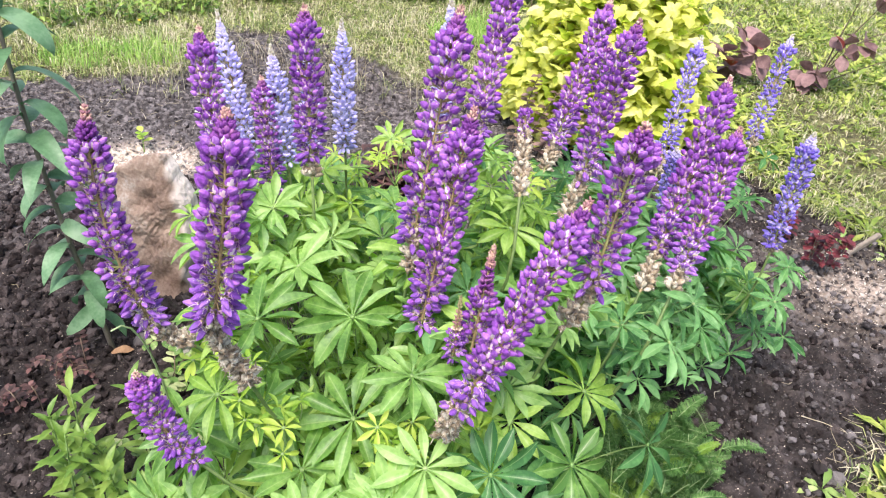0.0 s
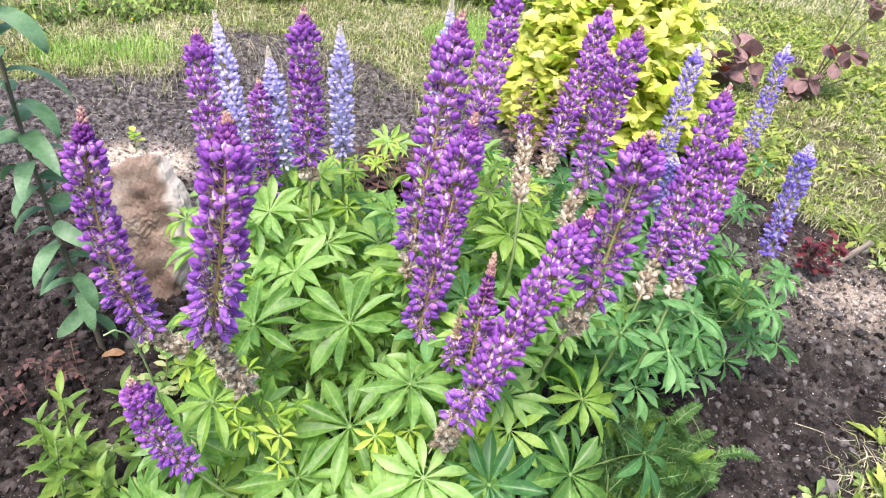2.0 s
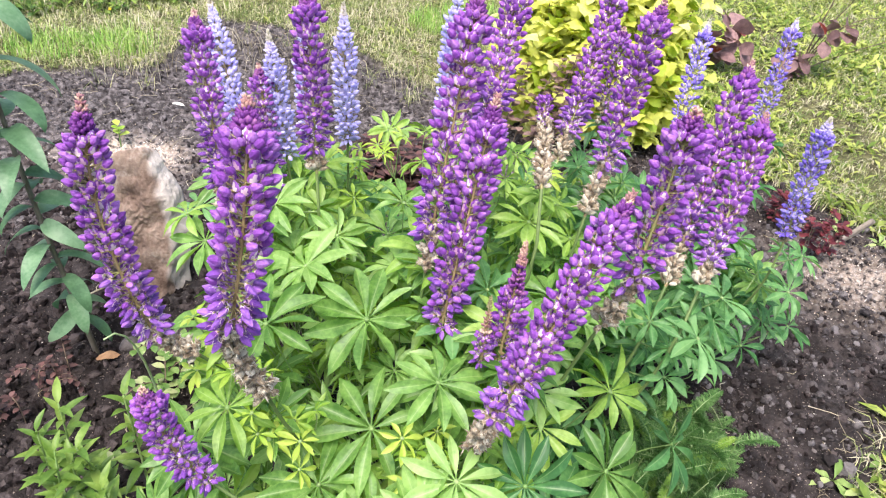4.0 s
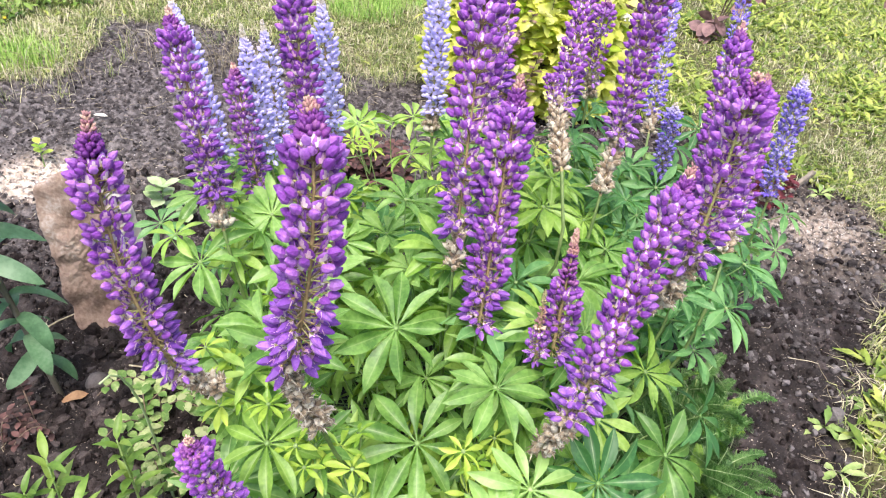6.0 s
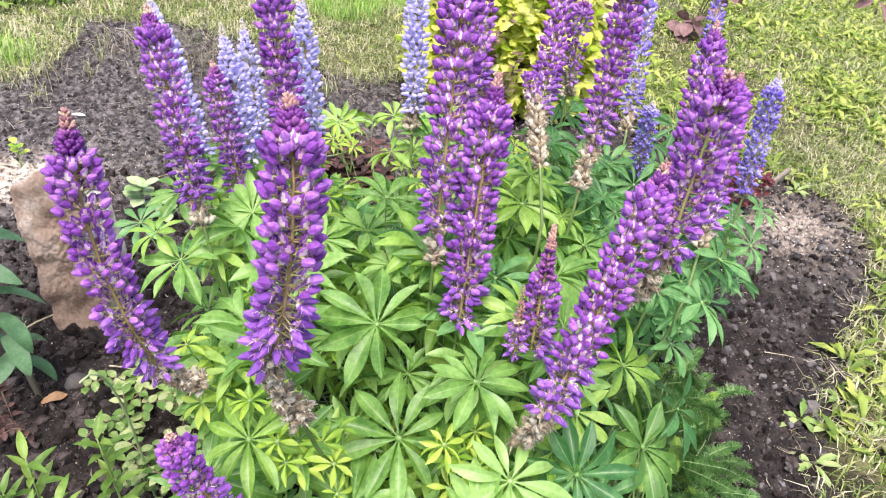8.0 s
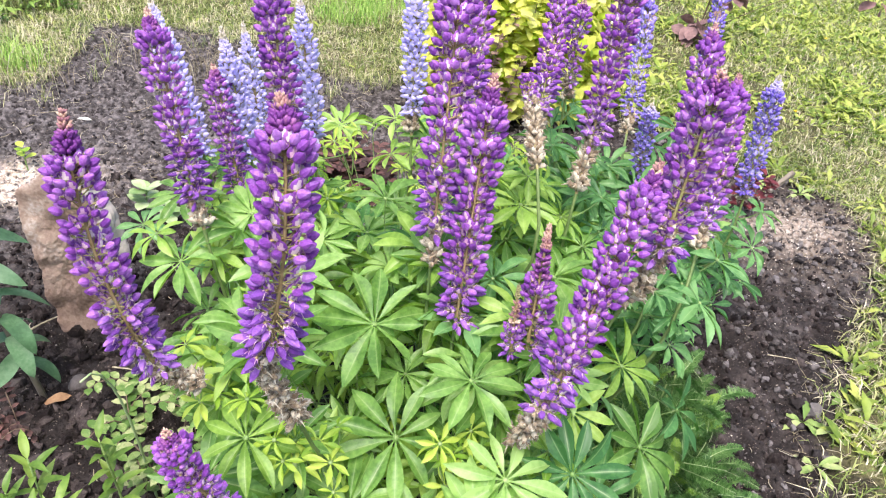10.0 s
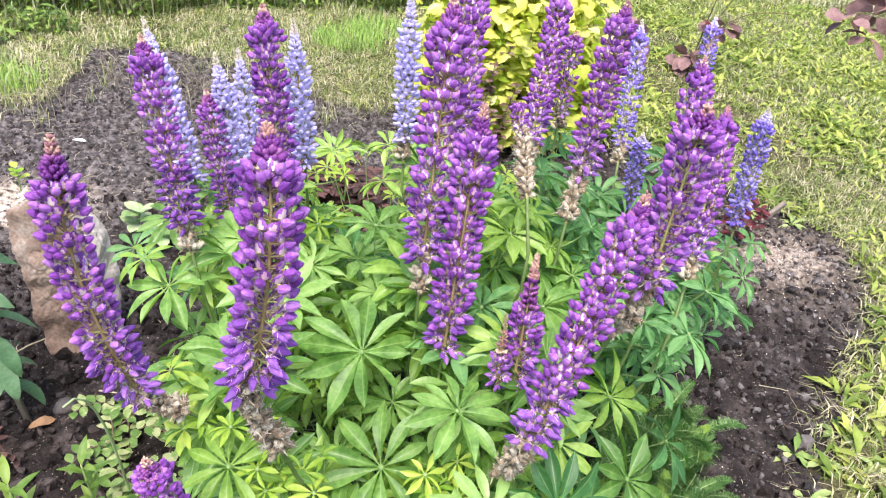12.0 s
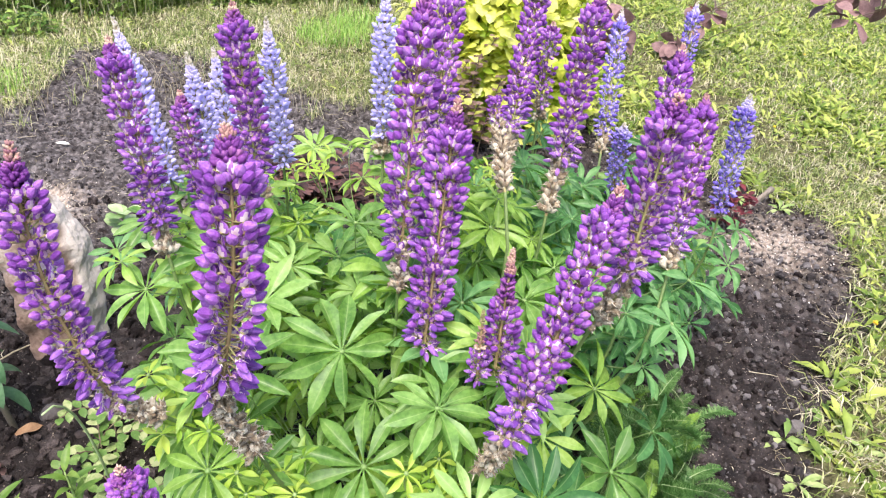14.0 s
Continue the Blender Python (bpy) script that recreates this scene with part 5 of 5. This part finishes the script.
smoke_bush((2.46, 4.26), ((2.34, 4.18, 0.06), (2.36, 4.16, 0.14), (2.50, 4.20, 0.28), (2.60, 4.22, 0.34), (2.50, 4.22, 0.72), (2.66, 4.24, 0.62)), "smoke bush sapling with wine-coloured leaves and thin arching canes", 1.3, 9)
smoke_bush((1.86, 4.22), ((1.76, 4.15, 0.20), (1.90, 4.20, 0.28), (1.82, 4.12, 0.14), (1.98, 4.18, 0.20)), "low smoke bush with dull brownish purple leaves", 1.6, 8)
smoke_bush((3.2, 2.2), ((1.74, 2.34, 0.88), (1.82, 2.30, 0.84), (1.86, 2.36, 0.90), (1.80, 2.40, 0.95), (1.92, 2.34, 0.95)), "overhanging smoke bush branch with round purple leaves", 1.0, 8, (0.45, -0.1, 0.22))


# ---- small things ----
def wooden_stake():
    bm = bmesh.new()
    bmesh.ops.create_cube(bm, size=1)
    bmesh.ops.scale(bm, vec=(0.026, 0.016, 0.26), verts=bm.verts)
    bmesh.ops.bevel(bm, geom=bm.edges[:], offset=0.003, segments=2, affect="EDGES")
    bmesh.ops.subdivide_edges(bm, edges=bm.edges, cuts=2)
    for v in bm.verts:
        v.co += Vector((1, 1, 1)) * 0.002 * noise.noise(v.co * 40)
    me = bpy.data.meshes.new("wooden_stake")
    bm.to_mesh(me)
    bm.free()
    me.materials.append(WOOD)
    whole("wooden_stake", me, "short weathered wooden stake leaning in the soil", "stake", at=pose(1.735, 2.345, 0.03, 18, 28, 20))


wooden_stake()


def stick(name, points, r, mat, label, category):
    v, f = tube(points, [r * (1 - 0.5 * k / (len(points) - 1)) for k in range(len(points))], 6)
    whole(name, mesh_of(name, v, f, mat), label, category)


stick("bramble_cane", bezier((2.48, 4.24, 0.0), (2.50, 4.24, 0.36), (2.66, 4.22, 0.46), (3.05, 4.15, 0.44), 12), 0.0045, TWIG, "thin brown arching cane beside a smoke bush", "cane")
stick("bramble_cane", bezier((2.44, 4.28, 0.0), (2.60, 4.24, 0.14), (2.78, 4.2, 0.26), (3.10, 4.1, 0.42), 10), 0.004, TWIG, "thin grey slanting cane in the lawn", "cane")
stick("dry_stalk", bezier((-0.555, 1.20, 0.0), (-0.56, 1.17, 0.25), (-0.553, 1.10, 0.56), (-0.588, 1.035, 0.54), 10), 0.0032, RACHIS, "thin pale green stalk bent over at its top", "stalk")
stick("twig", [(-0.95, 1.74, 0.02), (-0.90, 1.77, 0.035), (-0.84, 1.82, 0.03)], 0.003, STRAW, "thin pale twig lying on soil", "twig")
stick("twig", [(-0.70, 1.60, 0.02), (-0.66, 1.58, 0.03), (-0.62, 1.57, 0.02)], 0.0025, STRAW, "thin pale twig lying on soil", "twig")
stick("twig", [(1.15, 1.45, 0.02), (1.20, 1.42, 0.03), (1.26, 1.40, 0.02)], 0.0015, STRAW, "thin pale twig lying on soil", "twig")
v, f = blade(0.06, 0.013, 0.5, 0.5, 0.5, 6, 2, 0.3, 3)
whole("dead_leaf", mesh_of("dead_leaf", v, f, DRY), "curled orange-brown dead leaf on soil", "leaf", at=pose(-0.835, 1.49, 0.02, 15, -12, 25))
v, f = blade(0.055, 0.010, 0.5, 0.3, 0.2, 5, 2, 0.1, 4)
whole("fallen_petal", mesh_of("fallen_petal", v, f, WHITE), "pale cream fallen petal lying on dark soil", "petal", at=pose(-1.03, 3.02, 0.035, 10, -6, -10))
for k, (x, y, r) in enumerate(((0.965, 1.335, 0.021), (1.03, 1.33, 0.011), (0.98, 1.24, 0.012), (0.90, 1.42, 0.010), (1.10, 1.30, 0.009), (-0.77, 1.56, 0.03), (1.22, 1.55, 0.015))):
    v, f = ball((0, 0, 0), (r, r * 0.85, r * 0.65), 7, 10)
    v = [p * (1 + 0.25 * noise.noise(p * 40 + Vector((k, 0, 0)))) for p in v]
    whole("pebble", mesh_of("pebble", v, f, PEBBLE), "dull brown rounded stone on loose soil", "stone", group="stones", at=pose(x, y, r * 0.4, 0, 0, 40 * k))


ROSETTE = material("rosette_leaf", [(0.16, 0.27, 0.06), (0.27, 0.38, 0.11), (0.38, 0.46, 0.18)], 30, 0.55, 0.2, 0.25, spread=0.25)


def rosette(at, n, L, label):
    plant = thing("dandelion", (*at, 0.01), label, "dandelion", "dandelions")
    for k in range(n):
        v, f = blade(L * rnd.uniform(0.7, 1.1), L * 0.17, 0.7, 0.3, 0.7, 7, 2, 0.3, k)
        m = Matrix.Translation((*at, 0.012)) @ Matrix.Rotation(2.4 * k, 4, "Z") @ Matrix.Rotation(-rnd.uniform(0.2, 0.9), 4, "Y")
        part("leaf", mesh_of("dandelion_leaf", v, f, ROSETTE), plant, "", m)


for x, y in ((1.10, 1.20), (1.16, 1.16), (1.28, 1.26), (1.04, 1.06), (1.75, 2.45), (1.9, 2.35), (2.2, 2.2), (1.3, 1.12)):
    rosette((x, y), 6, 0.065, "dandelion rosette at the edge of the lawn")


def dandelion_flower(x, y, h):
    plant = thing("yellow_flower", (x, y, 0.01), "small yellow dandelion flower on a thin stalk", "flower", "yellow flowers")
    v, f = tube([(x, y, 0.0), (x, y + 0.005, h)], [0.0015, 0.0012], 5)
    part("stalk", mesh_of("stalk", v, f, PETIOLE), plant)
    s = Shape()
    for k in range(18):
        v, f = blade(0.012, 0.0025, 0.6, 0.1, 0.1, 2, 1)
        s.add(placed(v, Matrix.Translation((x, y + 0.005, h)) @ Matrix.Rotation(2.4 * k, 4, "Z") @ Matrix.Rotation(-0.2 - 0.05 * k, 4, "Y")), f)
    part("petals", s.mesh("petals", YELLOW), plant)


for x, y in ((2.35, 3.05), (3.4, 4.2), (1.68, 1.55), (-1.6, 4.0)):
    dandelion_flower(x, y, 0.07)


# ---- weedy bank behind the lawn ----
def weed_bush(at, r, h, n):
    plant = thing("weed_clump", (*at, 0), "tall green weeds and grass along the back of the lawn", "weeds", "weed clumps")
    s = Shape()
    for _ in range(n):
        a, q = rnd.uniform(0, 6.3), math.sqrt(rnd.random())
        x, y, z = at[0] + r * q * math.cos(a), at[1] + r * 0.6 * q * math.sin(a), h * rnd.random() * (1 - 0.5 * q)
        v, f = blade(rnd.uniform(0.03, 0.075), rnd.uniform(0.006, 0.014), 0.5, 0.25, 0.7, 3, 1)
        s.add(placed(v, Matrix.Translation((x, y, z)) @ Euler((rnd.gauss(0, 0.3), -rnd.uniform(-0.2, 0.8), rnd.uniform(0, 6.3))).to_matrix().to_4x4()), f)
    part("foliage", s.mesh("foliage", SHADY), plant, kind="stuff")
    s = Shape()
    for _ in range(n // 2):
        a, q = rnd.uniform(0, 6.3), math.sqrt(rnd.random())
        grass_blade(s, at[0] + r * q * math.cos(a), at[1] + r * 0.6 * q * math.sin(a), 0.01, h * rnd.uniform(0.5, 1.1), 0.003, rnd.uniform(0.2, 0.8), rnd.uniform(0, 6.3))
    part("grass_growth", s.mesh("grass_growth", GRASS), plant, kind="stuff")


for k in range(17):
    t = k / 16
    weed_bush((-3.2 + 4.8 * t, 4.40 + 1.35 * t + rnd.gauss(0, 0.10)), rnd.uniform(0.25, 0.36), 0.20 + 0.2 * rnd.random(), 700)
for x, y in ((-2.1, 4.0), (-1.75, 4.2), (-1.45, 4.45)):
    weed_bush((x, y), 0.22, 0.16, 220)


def grass_tuft(at, r, h, n):
    s = Shape()
    for _ in range(n):
        a, q = rnd.uniform(0, 6.3), math.sqrt(rnd.random()) * r
        grass_blade(s, at[0] + q * math.cos(a), at[1] + q * math.sin(a), 0.005, h * rnd.uniform(0.4, 1.0), rnd.uniform(0.0012, 0.0022), rnd.uniform(0.1, 0.9), rnd.uniform(0, 6.3))
    whole("grass_tuft", s.mesh("grass_tuft", TUFT), "lush tuft of taller bright green grass", "grass", "stuff", "grass tufts")


TUFT = material("tuft_grass", [(0.16, 0.34, 0.05), (0.30, 0.50, 0.09), (0.46, 0.60, 0.18)], 6, 0.5, 0.1, 0.3, vary="island", spread=0.3)
for x, y, r, h in ((-1.42, 3.62, 0.16, 0.15), (-1.75, 3.55, 0.2, 0.12), (0.22, 4.45, 0.22, 0.15), (0.45, 4.7, 0.22, 0.14)):
    grass_tuft((x, y), r, h, int(3000 * r))


def dry_tuft(at, r, n):
    """Bleached last year's stalks, bent every way."""
    s = Shape()
    for _ in range(n):
        a, q, L = rnd.uniform(0, 6.3), math.sqrt(rnd.random()) * r, rnd.uniform(0.08, 0.30)
        p = Vector((at[0] + q * math.cos(a), at[1] + q * math.sin(a), 0.0))
        b = rnd.uniform(0, 6.3)
        d = Vector((math.cos(b), math.sin(b), 0)) * L * rnd.uniform(0.3, 0.9)
        s.add(*tube(bezier(p, p + Vector((0, 0, L * 0.5)), p + d * 0.6 + Vector((0, 0, L * 0.8)), p + d + Vector((0, 0, L * rnd.uniform(0.2, 0.7))), 5), [0.0014, 0.0013, 0.0012, 0.0010, 0.0006], 3))
    whole("dry_grass_tuft", s.mesh("dry_grass_tuft", STRAW), "bleached dry grass stalks at the edge of the bed", "dry grass", "stuff", "dry grass tufts")


for x, y in ((-0.62, 3.50), (-0.42, 3.62), (-0.85, 3.75), (-1.25, 3.40), (0.05, 3.55)):
    dry_tuft((x, y), 0.16, 34)
